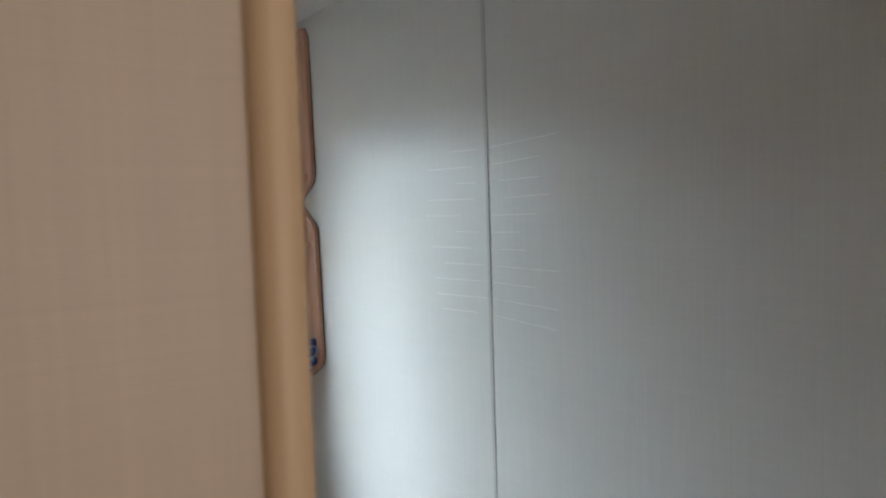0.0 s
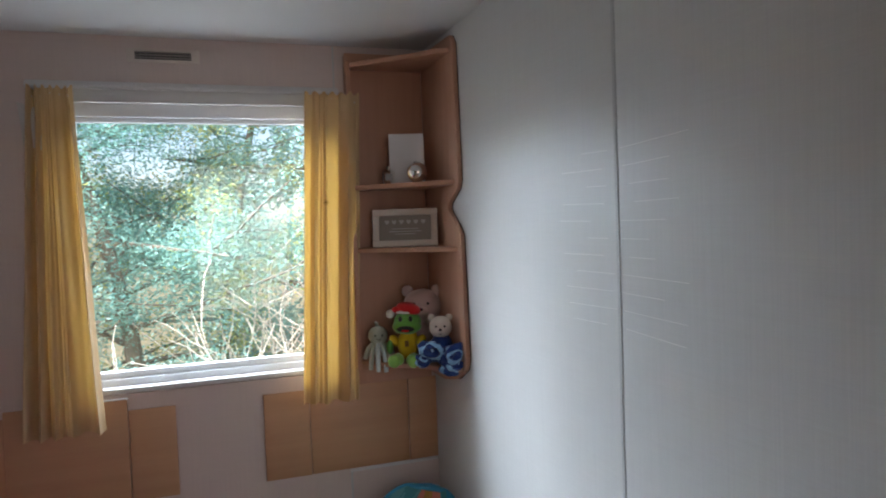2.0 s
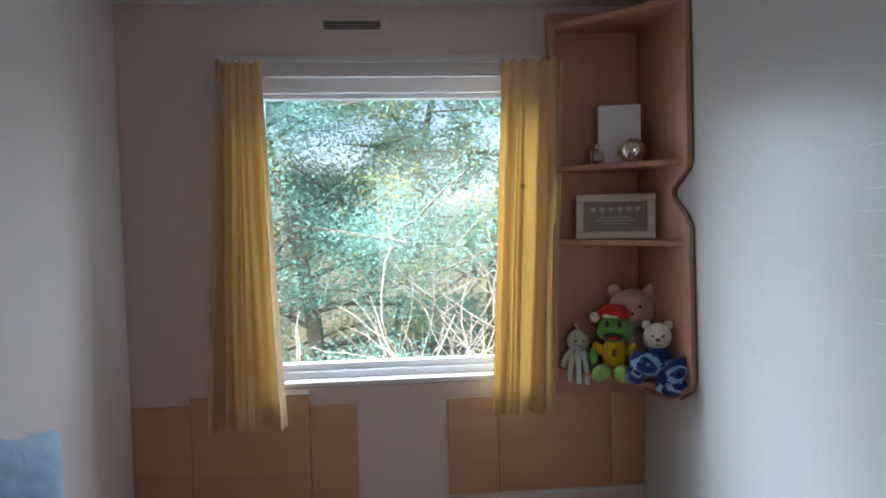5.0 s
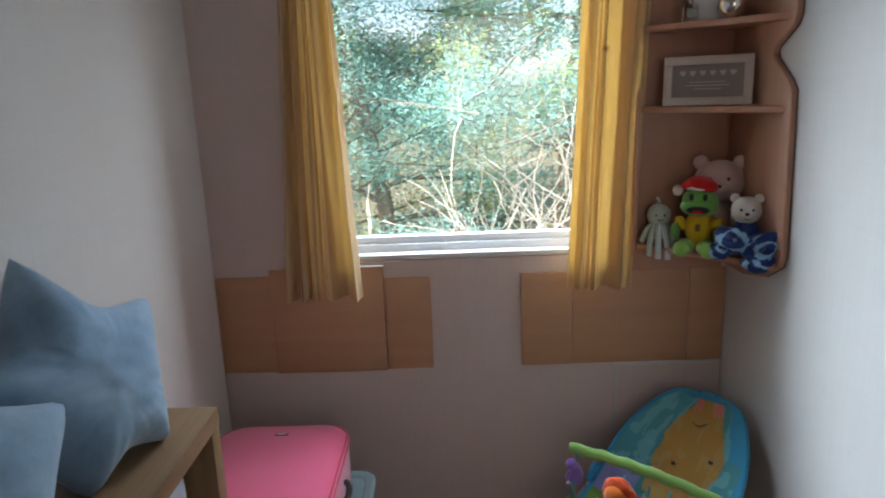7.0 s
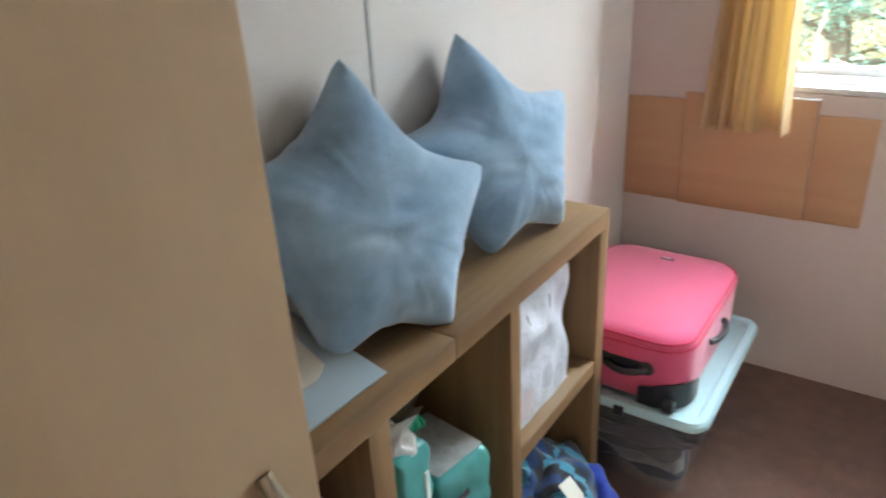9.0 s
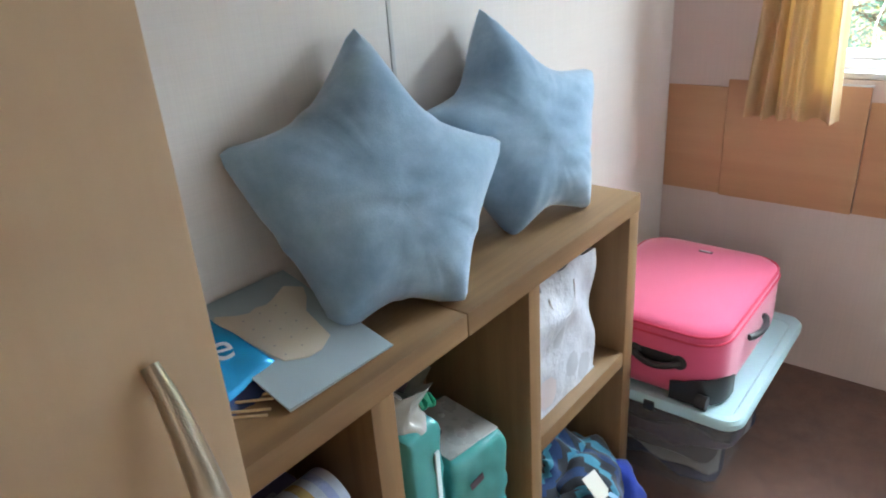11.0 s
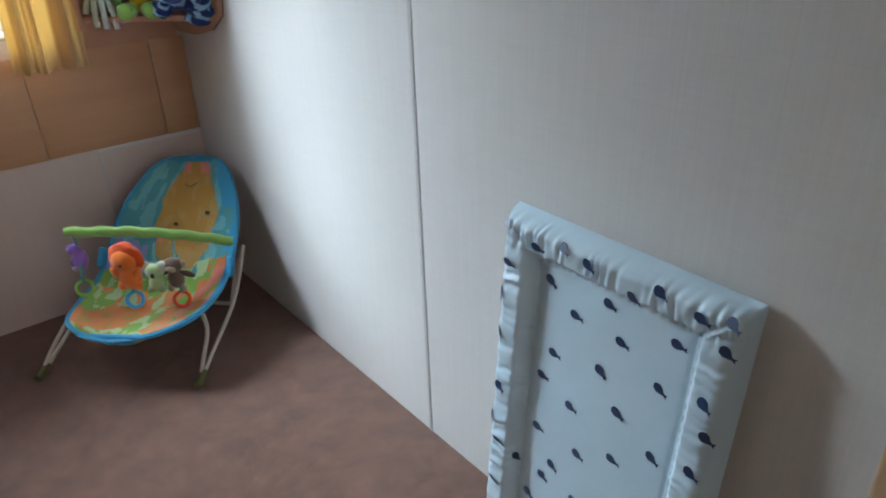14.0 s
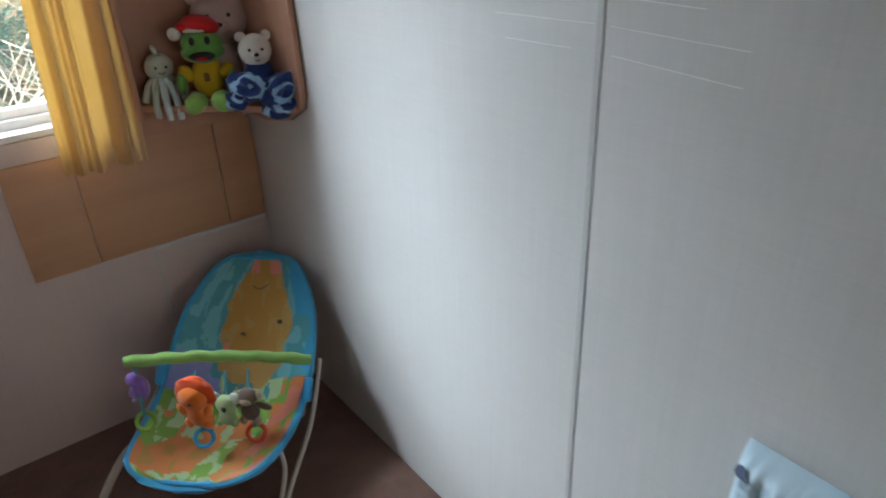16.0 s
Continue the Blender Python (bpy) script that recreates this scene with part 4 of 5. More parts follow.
seat = part("seat", Build().sheet(lambda u, v: seat_at(2 * u - 1, v), 72, 96, 1, 0.016, seat_print), SEATM, bouncer, "padded seat printed with a giraffe and leaves")
rim_pts = [seat_at(-1, i / 40) for i in range(1, 40)] + [seat_at(1, i / 40) for i in range(39, 0, -1)]
part("piping", Build().tube([p + Vector((0, 0, -0.008)) for p in rim_pts], 0.007, seg=8, closed=True), C_BLUE, seat, "sky blue padded edge")
for s, v in ((-0.05, 0.725), (0.48, 0.765)):
    p = seat_at(s, v)
    part("eye", Build().ball(p + Vector((0, -0.002, 0.002)), (0.007, 0.006, 0.010), rot=(45, 0, 0), seg=10), plain("brown_eye", (0.08, 0.035, 0.01), 0.4), seat)
part("smile", Build().tube([seat_at(-0.08 + 0.32 * i / 8, 0.895 - 0.012 * math.sin(math.pi * i / 8)) + Vector((0, 0, 0.001)) for i in range(9)], 0.0016, seg=5), plain("brown_thread", (0.1, 0.05, 0.02), 0.6), seat)
M_WIRE = plain("cream_painted_steel", (0.52, 0.47, 0.40), 0.35, 0.08)
M_RUBBER = plain("olive_rubber", (0.10, 0.10, 0.035), 0.7)


def curve_through(pts, n=24):
    pts = [Vector(p) for p in pts]
    out = []
    for k in range(n + 1):
        q = min(k / n * (len(pts) - 1), len(pts) - 1 - 1e-6)
        i, f = int(q), q - int(q)
        a_, b_, c_, d_ = (pts[max(0, min(len(pts) - 1, j))] for j in (i - 1, i, i + 1, i + 2))
        out.append(0.5 * (2 * b_ + (c_ - a_) * f + (2 * a_ - 5 * b_ + 4 * c_ - d_) * f * f + (3 * b_ - a_ - 3 * c_ + d_) * f ** 3))
    return out


for s in (-1, 1):
    x0 = 0.235 * s
    foot = Vector((x0, 0.0, 0.012))
    fr = part("frame_leg", Build().tube(curve_through([foot, (x0 * 0.98, 0.045, 0.05), (x0 * 0.92 + 0.015, 0.10, 0.11), (x0 * 0.80 + 0.03, 0.12, 0.155)]), 0.0062, seg=8), M_WIRE, bouncer, "cream painted steel tube")
    part("frame_rail", Build().tube(curve_through([foot, (x0 * 1.0, 0.11, 0.045), (x0 * 0.98 + 0.02, 0.26, 0.12), (x0 * 0.88 + 0.05, 0.37, 0.24)]), 0.0062, seg=8), M_WIRE, bouncer, "cream painted steel tube")
    part("rubber_foot", Build().tube([(x0, -0.022, 0.014), (x0, 0.0, 0.013), (x0, 0.03, 0.026)], [0.011, 0.0125, 0.011], seg=10), M_RUBBER, fr)
    part("rear_leg", Build().tube(curve_through([(x0 * 0.88 + 0.05, 0.37, 0.24), (x0 * 0.6 + 0.05, 0.43, 0.13), (x0 * 0.5 + 0.05, 0.40, 0.0125)]), 0.0062, seg=8), M_WIRE, bouncer, "cream painted steel tube")
    hub = seat_at(s, 0.53 if s > 0 else 0.56)
    part("hub", Build().box(-0.009, 0.009, -0.014, 0.014, -0.03, 0.03, 0, 0.005, mat=pose(hub.x + 0.006 * s, hub.y - 0.01, hub.z, -38)), plain("blue_plastic", (0.03, 0.33, 0.62), 0.35), bouncer, "bright blue plastic bar socket")
part("rear_rail", Build().tube([(-0.068, 0.40, 0.0125), (0.05, 0.405, 0.0125), (0.168, 0.40, 0.0125)], 0.0062, seg=8), M_WIRE, bouncer, "cream painted steel tube")

bar = [Vector((-0.118, 0.112, 0.408)).lerp(Vector((0.258, 0.305, 0.292)), i / 20) + Vector((0, 0, 0.014 * math.sin(math.pi * i / 20) + 0.0025 * math.sin(i * 1.9))) for i in range(21)]
part("toy_bar", Build().tube(bar, [0.012] + [0.0145 + 0.001 * math.sin(i * 2.3) for i in range(19)] + [0.012], seg=12), cloth("green_bar_cover", (0.23, 0.43, 0.11), 500, 0.12, 0.3), bouncer, "green padded toy bar")


def hoop(c, r, t, rot):
    m = pose(*c, *rot)
    return [m @ Vector((r * math.cos(q), r * math.sin(q), 0)) for q in (2 * math.pi * i / 22 for i in range(22))], t


def hanging(name, build, mats, label, strap_from, strap_to, ring_c, ring_mat):
    ob = part(name, build, mats, bouncer, label)
    part("strap", Build().tube([strap_from, strap_to], 0.0035, seg=6), C_TEAL, ob)
    if ring_mat:
        pts, t = hoop(ring_c, 0.021, 0.0055, (62, 0, 20))
        part("ring", Build().tube(pts, t, seg=8, closed=True), ring_mat, ob)
        part("ring_link", Build().tube([Vector(strap_to) + Vector((0, 0, -0.04)), Vector(ring_c) + Vector((0, 0, 0.018))], 0.004, seg=6), C_TEAL, ob)


T_OR = cloth("orange_plush", (0.72, 0.17, 0.02), 400, 0.12, 0.4, 0.3)
T_RED = cloth("red_mane", (0.62, 0.07, 0.01), 300, 0.2, 0.6, 0.3)
T_BR = cloth("grey_brown_plush", (0.13, 0.09, 0.07), 400, 0.15, 0.4, 0.3)
T_PU = cloth("purple_plush", (0.26, 0.14, 0.48), 400, 0.15, 0.4, 0.3)
R_BLUE, R_RED, R_GREEN = plain("blue_ring", (0.03, 0.28, 0.50), 0.3), plain("red_ring", (0.68, 0.07, 0.02), 0.3), plain("green_ring", (0.20, 0.38, 0.05), 0.3)
c = Vector((0.052, 0.085, 0.325))
b = Build().ball(c + Vector((0, 0.006, 0.022)), (0.048, 0.02, 0.044), 1, lump=0.2).ball(c + Vector((0, -0.004, 0.016)), (0.036, 0.022, 0.033), 0).ball(c + Vector((0.004, 0.0, -0.03)), (0.032, 0.02, 0.042), 0)
for s in (1, -1):
    b.ball(c + Vector((0.022 * s, -0.004, -0.058)), (0.012, 0.012, 0.016), 0).ball(c + Vector((0.03 * s, -0.006, -0.018)), (0.011, 0.011, 0.02), 0, (0, 30 * s, 0)).ball(c + Vector((0.026 * s, 0.004, 0.046)), 0.009, 0)
b.ball(c + Vector((0, -0.024, 0.012)), (0.006, 0.004, 0.004), 2, seg=8)
hanging("lion_toy", b, [T_OR, T_RED, P_DARK], "orange plush lion hanging from the toy bar", c + Vector((0, 0.01, 0.05)), c + Vector((0, 0.03, 0.065)), c + Vector((0.008, -0.012, -0.098)), R_BLUE)
c = Vector((0.150, 0.145, 0.275))
b = Build().ball(c + Vector((0, 0, 0.022)), (0.026, 0.02, 0.022), 0).ball(c + Vector((0, -0.014, 0.018)), (0.015, 0.01, 0.011), 1).ball(c + Vector((0, 0, -0.022)), (0.024, 0.017, 0.028), 0)
for s in (1, -1):
    b.ball(c + Vector((0.028 * s, 0.002, 0.026)), (0.009, 0.006, 0.010), 1).ball(c + Vector((0.036 * s, 0, -0.004)), (0.022, 0.008, 0.009), 0, (0, 18 * s, 0)).ball(c + Vector((0.018 * s, -0.004, -0.048)), (0.009, 0.01, 0.013), 1)
k_ = c + Vector((-0.052, -0.012, 0.006))
kb = Build().ball(k_, (0.026, 0.018, 0.024), 0).ball(k_ + Vector((0, -0.004, -0.034)), (0.022, 0.016, 0.026), 0).ball(k_ + Vector((0.002, -0.018, -0.004)), (0.006, 0.005, 0.008), 1, seg=8)
for s in (1, -1):
    kb.ball(k_ + Vector((0.026 * s, 0.002, 0.016)), (0.017, 0.008, 0.016), 2).ball(k_ + Vector((0.018 * s, -0.008, -0.05)), (0.009, 0.012, 0.010), 0)
hanging("monkey_toy", b, [T_BR, cloth("beige_plush", (0.35, 0.27, 0.19), 400)], "grey-brown plush monkey hanging from the toy bar", c + Vector((0, 0.01, 0.04)), c + Vector((0, 0.03, 0.08)), c + Vector((0.012, -0.014, -0.078)), R_RED)
hanging("koala_toy", kb, [C_PALE, P_DARK, P_PALE], "pale green plush koala hanging from the toy bar", k_ + Vector((0, 0.008, 0.02)), k_ + Vector((0, 0.03, 0.075)), None, None)
c = Vector((-0.105, 0.125, 0.32))
b = Build().ball(c, (0.018, 0.02, 0.034), 0, lump=0.2).ball(c + Vector((-0.008, -0.008, 0.034)), 0.016, 0).ball(c + Vector((-0.02, 0.0, -0.004)), (0.008, 0.014, 0.022), 0, (0, 25, 0))
b.ball(c + Vector((-0.012, -0.018, -0.022)), 0.006, 1)
hanging("bird_toy", b, [T_PU, plain("pale_purple_bead", (0.5, 0.4, 0.68), 0.4)], "purple plush bird hanging from the toy bar", c + Vector((0, 0, 0.045)), c + Vector((0, 0, 0.085)), c + Vector((0.01, -0.03, -0.075)), R_GREEN)

# ---- changing mat leaning on the wall ----
MW, MH = 0.438, 0.714
mat_t = radians(4.2)
changer = new("changing_mat")
changer.empty_display_size = 0.05
changer.matrix_world = Matrix(((0, math.sin(mat_t), -math.cos(mat_t), 1.212), (-1, 0, 0, 1.120), (0, math.cos(mat_t), math.sin(mat_t), 0.007), (0, 0, 0, 1))) @ pose(0, 0, 0, 0, 0, -0.6)
tagged(changer, "pale blue vinyl baby changing mat printed with navy whales", "changing mat")


def ridge(d, w=0.068, h=0.030):
    """Height of the padded border, d metres in from the edge."""
    if d < w - 0.016:
        return h * (1 - 0.12 * d / w)
    if d < w:
        return h * 0.9 * (0.5 + 0.5 * math.cos(math.pi * (d - w + 0.016) / 0.016))
    return 0.0


def mat_height(x, y):
    side, top = min(x, MW - x), MH - y
    h = max(ridge(side), ridge(top))
    # gathers across the top border and a puckered mitre in its corners
    if top < 0.068 and top < side + 0.01:
        k = 0.6 + 0.6 * math.sin(math.pi * min(1, (top + 0.012) / 0.09))
        h += 0.0022 * k * math.sin(x * 210 + 90 * top + 6 * noise.noise(Vector((x * 22, top * 9, 1)))) * (0.55 + 0.9 * noise.noise(Vector((x * 9, 2, 3))))
    elif side < 0.068:
        h += 0.0022 * math.sin(math.pi * side / 0.068) * math.sin(y * 130 + 4 * noise.noise(Vector((y * 16, x * 12, 5))))
    else:
        h += 0.0025 * noise.noise(Vector((x * 9, y * 9, 2)))
        h -= 0.0022 * math.exp(-(min(side, top) - 0.074) ** 2 / 0.00002)
    if side < 0.075 and top < 0.075:
        h -= 0.005 * math.exp(-((side - top) / 0.005) ** 2)
        h += 0.0016 * math.sin((side + top) * 210 + 8 * (side - top) * 20) * math.exp(-((side - top) / 0.035) ** 2)
    # the top border falls off in a soft roll
    if top < 0.026:
        h = (h + 0.010) * max(0.0, 1 - ((0.026 - top) / 0.026) ** 2) ** 0.5 - 0.010
    # fine puckers across the borders
    if top < 0.075 and top < side + 0.02:
        h += 0.0018 * math.sin(x * 420 + 60 * top * noise.noise(Vector((x * 14, 1, 7))) + 5 * noise.noise(Vector((x * 30, top * 20, 4)))) * min(1, (top + 0.004) / 0.02) * (0.6 + noise.noise(Vector((x * 17, top * 25, 9))))
    elif side < 0.07:
        h += 0.0014 * math.sin(y * 300 + 5 * noise.noise(Vector((y * 25, side * 30, 6)))) * min(1, side / 0.02) * (0.6 + noise.noise(Vector((y * 12, side * 20, 8))))
    edge = min(side, top, y)
    if edge < 0.026:
        h = (h + 0.016) * max(0.0, 1 - ((0.026 - edge) / 0.026) ** 2) ** 0.5 - 0.016
    return 0.016 + max(h, -0.0155)


vinyl = Nodes("pale_blue_vinyl")
wr = vinyl.noise(38, 4)
vinyl.base(vinyl.mix(vinyl.noise(5, 3), (0.48, 0.65, 0.76), (0.58, 0.73, 0.82)))
vinyl.bump(wr, 0.25, 0.004)
vinyl.set(Roughness=0.38)
part("cover", Build().sheet(lambda u, v: (u * MW, v * MH, mat_height(u * MW, v * MH)), 240, 260).box(0.004, MW - 0.004, 0.004, MH - 0.004, 0.0, 0.0035, bev=0.001), vinyl.mat, changer, "pale blue wipe-clean vinyl cover")
whale = [(-0.012, 0.001), (-0.010, 0.006), (-0.004, 0.0085), (0.003, 0.0075), (0.009, 0.003), (0.014, 0.0015), (0.019, 0.005), (0.018, 0.0005), (0.021, -0.003), (0.014, -0.0015), (0.008, -0.0045), (0.0, -0.0075), (-0.008, -0.0055)]
pm = Build().prism([(0.86 * x, 0.95 * y) for x, y in whale], 0.0, 0.0009)
proto = bpy.data.meshes.new("whale_print")
pm.bm.to_mesh(proto)
pm.bm.free()
proto.materials.append(plain("navy_print", (0.022, 0.05, 0.13), 0.35, 0.15))
rnd = random.Random(4)
SPOTS = [(0.014, 0.69), (0.141, 0.702), (0.086, 0.672), (0.19, 0.684), (0.313, 0.70), (0.271, 0.664), (0.431, 0.704), (0.377, 0.682), (0.03, 0.624), (0.014, 0.562),
         (0.014, 0.48), (0.026, 0.369), (0.014, 0.296), (0.036, 0.25), (0.443, 0.65), (0.441, 0.512), (0.405, 0.561), (0.41, 0.447),
         (0.099, 0.611), (0.217, 0.62), (0.158, 0.572), (0.123, 0.481), (0.248, 0.567), (0.338, 0.61), (0.217, 0.498), (0.323, 0.525), (0.102, 0.424), (0.17, 0.398),
         (0.26, 0.442), (0.105, 0.313), (0.197, 0.312), (0.266, 0.351), (0.333, 0.403), (0.147, 0.253)]
SPOTS += [(0.03 + 0.068 * i + (0.034 if j % 2 else 0) + rnd.uniform(-0.006, 0.006), 0.03 + 0.062 * j + rnd.uniform(-0.006, 0.006)) for j in range(4) for i in range(7)]
for x, y in SPOTS:
    if x > 0.47:
        continue
    x, y = max(0.016, min(MW - 0.02, x)), min(MH - 0.022, y)
    e = 0.006
    dx = (mat_height(x + e, y) - mat_height(x - e, y)) / (2 * e)
    dy = (mat_height(x, y + e) - mat_height(x, y - e)) / (2 * e)
    n = Vector((-dx, -dy, 1)).normalized()
    q = Vector((0, 0, 1)).rotation_difference(n).to_matrix().to_4x4()
    pr = new("print", proto)
    pr.parent = changer
    pr.matrix_local = Matrix.Translation((x, y, mat_height(x, y) + 0.0014)) @ q @ pose(0, 0, 0, 0, 0, rnd.uniform(-38, -8))

# ---- things in and on the storage unit ----
M_TEAL_FILM = plain("teal_film", (0.06, 0.29, 0.28), 0.22, 0.12, 18, 90, 0.3)
M_CLEAR_FILM = plain("clear_crinkled_film", (0.55, 0.55, 0.53), 0.2, 0.25, 30, 60, 0.6)
M_GREEN_FILM = plain("green_film", (0.03, 0.36, 0.22), 0.25, 0.15)
M_LABEL = plain("pale_label", (0.62, 0.70, 0.68), 0.4)
M_DARKLABEL = plain("dark_label", (0.05, 0.04, 0.06), 0.5)


def soft_box(sx, sy, sz, bulge, seed, n=18):
    """A filled packet: a box with swollen faces and soft, uneven edges."""
    tmp = bmesh.new()
    bmesh.ops.create_cube(tmp, size=2)
    bmesh.ops.subdivide_edges(tmp, edges=tmp.edges[:], cuts=n, use_grid_fill=True)
    o = Vector((seed, seed * 0.7, 5))
    for v in tmp.verts:
        c = v.co
        k = [(1 - c[(i + 1) % 3] ** 4) * (1 - c[(i + 2) % 3] ** 4) for i in range(3)]
        r = max(1.0, (abs(c.x) ** 14 + abs(c.y) ** 14 + abs(c.z) ** 14) ** (1 / 14))
        q = Vector((c.x * sx * (1 + bulge * k[0]), c.y * sy * (1 + bulge * k[1]), c.z * sz)) / r
        q += Vector((1, 1, 0.4)) * 0.0028 * noise.noise(q * 38 + o) + Vector((1, 1, 0)) * 0.0012 * math.sin(q.z * 95 + 3 * noise.noise(q * 12 + o))
        v.co = q + Vector((0, 0, sz))
    return tmp


def crumple(sx, sy, h, seed, flare=1.2):
    """A loose gathered top of film."""
    o = Vector((seed, 1, 2))

    def f(u, v):
        th = 2 * math.pi * u
        k = 1 - 0.25 * math.sin(math.pi * v) + (flare - 1) * v
        p = Vector((sx * k * math.cos(th), sy * k * math.sin(th), h * v))
        return p + Vector((1, 1, 0.9)) * 0.016 * (0.3 + v) * noise.noise(Vector((math.cos(th) * 2.4, math.sin(th) * 2.4, v * 3)) + o)

    return f


ob = thing("nappy_pack", (-0.135, 1.205, 0.26), "opened teal pack of nappies with torn crinkled film", "nappy pack", "nappy packs", turn=4)
part("pack", Build().take(soft_box(0.07, 0.040, 0.175, 0.04, 3)), M_TEAL_FILM, ob)
part("torn_top", Build().sheet(crumple(0.066, 0.040, 0.078, 4, 1.15), 64, 18), M_CLEAR_FILM, ob).location = (0, 0, 0.342)
part("torn_flap", Build().sheet(lambda u, v: (0.035 + 0.02 * v + 0.006 * math.sin(11 * u), 0.020 + 0.034 * u, 0.385 - 0.012 * v - 0.012 * u + 0.007 * math.sin(11 * u + 5 * v)), 16, 10, 0, 0.0012), M_GREEN_FILM, ob, "torn green film flap")
part("side_strip", Build().box(0.0725, 0.0752, 0.014, 0.024, 0.10, 0.30), M_LABEL, ob)
part("text_bar", Build().box(0.0735, 0.0755, -0.028, 0.002, 0.17, 0.182), M_DARKLABEL, ob)
part("top_label", Build().box(-0.01, 0.035, -0.018, 0.02, 0.0, 0.0016, mat=pose(0.005, 0, 0.418, 0, 14, 20)), M_DARKLABEL, ob)

ob = thing("nappy_pack", (-0.14, 1.345, 0.26), "sealed teal and white pack of nappies", "nappy pack", "nappy packs", turn=-8)
part("pack", Build().take(soft_box(0.08, 0.064, 0.118, 0.0, 7)), M_TEAL_FILM, ob)
part("top_print", Build().box(-0.066, 0.066, -0.056, 0.056, 0.2345, 0.2372, bev=0.001), plain("white_film", (0.42, 0.43, 0.42), 0.3, 0.2, 30), ob, "white printed top")
part("round_mark", Build().tube([(-0.005, -0.03, 0.237), (-0.005, -0.03, 0.2385)], 0.016, seg=20), M_DARKLABEL, ob)
for x, y in ((0.035, 0.0), (0.03, 0.022), (-0.03, 0.012), (-0.035, 0.034)):
    part("paw_mark", Build().ball((x, y, 0.2372), (0.009, 0.008, 0.0012), seg=10), M_GREYCARD, ob)
part("text_bar", Build().box(0.0835, 0.0848, 0.012, 0.042, 0.17, 0.184, mat=pose(0, 0, 0, 14, 0, 0)), M_DARKLABEL, ob)

# paper gift bag in the upper compartment
_n2 = Nodes("marbled_paper_white")
_n2.base(_n2.ramp(_n2.noise(8, 2), [(0.40, (0.60, 0.62, 0.68)), (0.60, (0.52, 0.53, 0.58)), (0.66, (0.40, 0.40, 0.45)), (0.74, (0.52, 0.53, 0.58))]))
_n2.bump(_n2.noise(22, 5), 0.7, 0.012)
_n2.set(Roughness=0.4)
ob = thing("gift_bag", (-0.165, 1.645, 0.41), "crumpled white marbled paper gift bag", "gift bag", turn=0)


def bag(u, v):
    th = u * 4
    i, f = int(min(th, 3.999)), th - int(min(th, 3.999))
    cs = [(0.09, -0.135), (0.09, 0.11), (-0.10, 0.11), (-0.10, -0.135)]
    a_, c_ = Vector((*cs[i], 0)), Vector((*cs[(i + 1) % 4], 0))
    p = a_.lerp(c_, f)
    k = 1 - 0.10 * v
    z = 0.27 * v + (0.014 * noise.noise(Vector((u * 19, 1, 1))) - 0.022 * (1 if i == 0 and f < 0.25 else 0)) * (v ** 3)
    p = Vector((p.x * k, p.y * k + 0.012 * v, z + 0.001))
    return p + Vector((1, 0.5, 0)) * 0.020 * noise.noise(p * 13 + Vector((4, 0, 0))) * (0.25 + v)


def bag_print(u, v):
    """Pale pink and grey balls printed low on the bag's front, with a thin grey outline."""
    for cu, cv, r, m in ((0.055, 0.16, 0.034, 1), (0.15, 0.22, 0.026, 2), (0.20, 0.10, 0.03, 2), (0.10, 0.52, 0.022, 2)):
        d = math.hypot(u - cu, (v - cv) * 0.27)
        if d < r:
            return 2 if d > r - 0.003 else m
    return 0


part("bag", Build().sheet(bag, 224, 60, 0, 0.0012, bag_print), [_n2.mat, plain("pale_pink_ink", (0.54, 0.46, 0.47), 0.5), plain("pale_grey_ink", (0.46, 0.47, 0.52), 0.5)], ob)
part("base", Build().box(-0.10, 0.09, -0.135, 0.11, 0.0, 0.002), _n2.mat, ob)
part("handle", Build().tube(curve_through([(0.083, -0.06, 0.235), (0.092, -0.05, 0.20), (0.094, -0.01, 0.185), (0.090, 0.02, 0.21), (0.083, 0.03, 0.24)]), 0.0025, seg=6), M_WHITE, ob, "white cord handle")
part("handle", Build().tube(curve_through([(-0.08, -0.06, 0.26), (-0.05, -0.04, 0.295), (-0.03, 0.0, 0.30), (-0.05, 0.03, 0.285), (-0.08, 0.04, 0.26)]), 0.003, seg=6), M_BLACK, ob, "dark cord handle")

# knitted blanket bundle spilling from the lower compartment
blanket = thing("knitted_blanket", (-0.09, 1.64, 0.05), "rolled turquoise and grey striped knitted blanket", "blanket")
KNIT = [cloth("dark_grey_knit", (0.035, 0.04, 0.05), 220, 0.2, 0.7), cloth("turquoise_knit", (0.05, 0.23, 0.33), 220, 0.2, 0.7), cloth("navy_knit_stripe", (0.02, 0.05, 0.14), 220, 0.2, 0.7)]


def bundle(c, r, rot, seed, slots):
    c = Vector(c) - Vector((-0.09, 1.64, 0.05))
    o = Vector((seed, 1.3, 2.1))

    def f(u, v):
        th, ph = 2 * math.pi * u, math.pi * v
        d = Vector((math.sin(ph) * math.cos(th), math.sin(ph) * math.sin(th), math.cos(ph)))
        k = 1 + 0.20 * noise.noise(d * 2.6 + o) + 0.06 * math.sin(9 * ph + 3 * th)
        return pose(*c, *rot) @ Vector((d.x * r[0] * k, d.y * r[1] * k, d.z * r[2] * k))

    part("fold", Build().sheet(f, 48, 36, slot=lambda u, v: slots[int(v * 19 + 1.2 * math.sin(6.28 * u + seed)) % len(slots)]), KNIT, blanket)


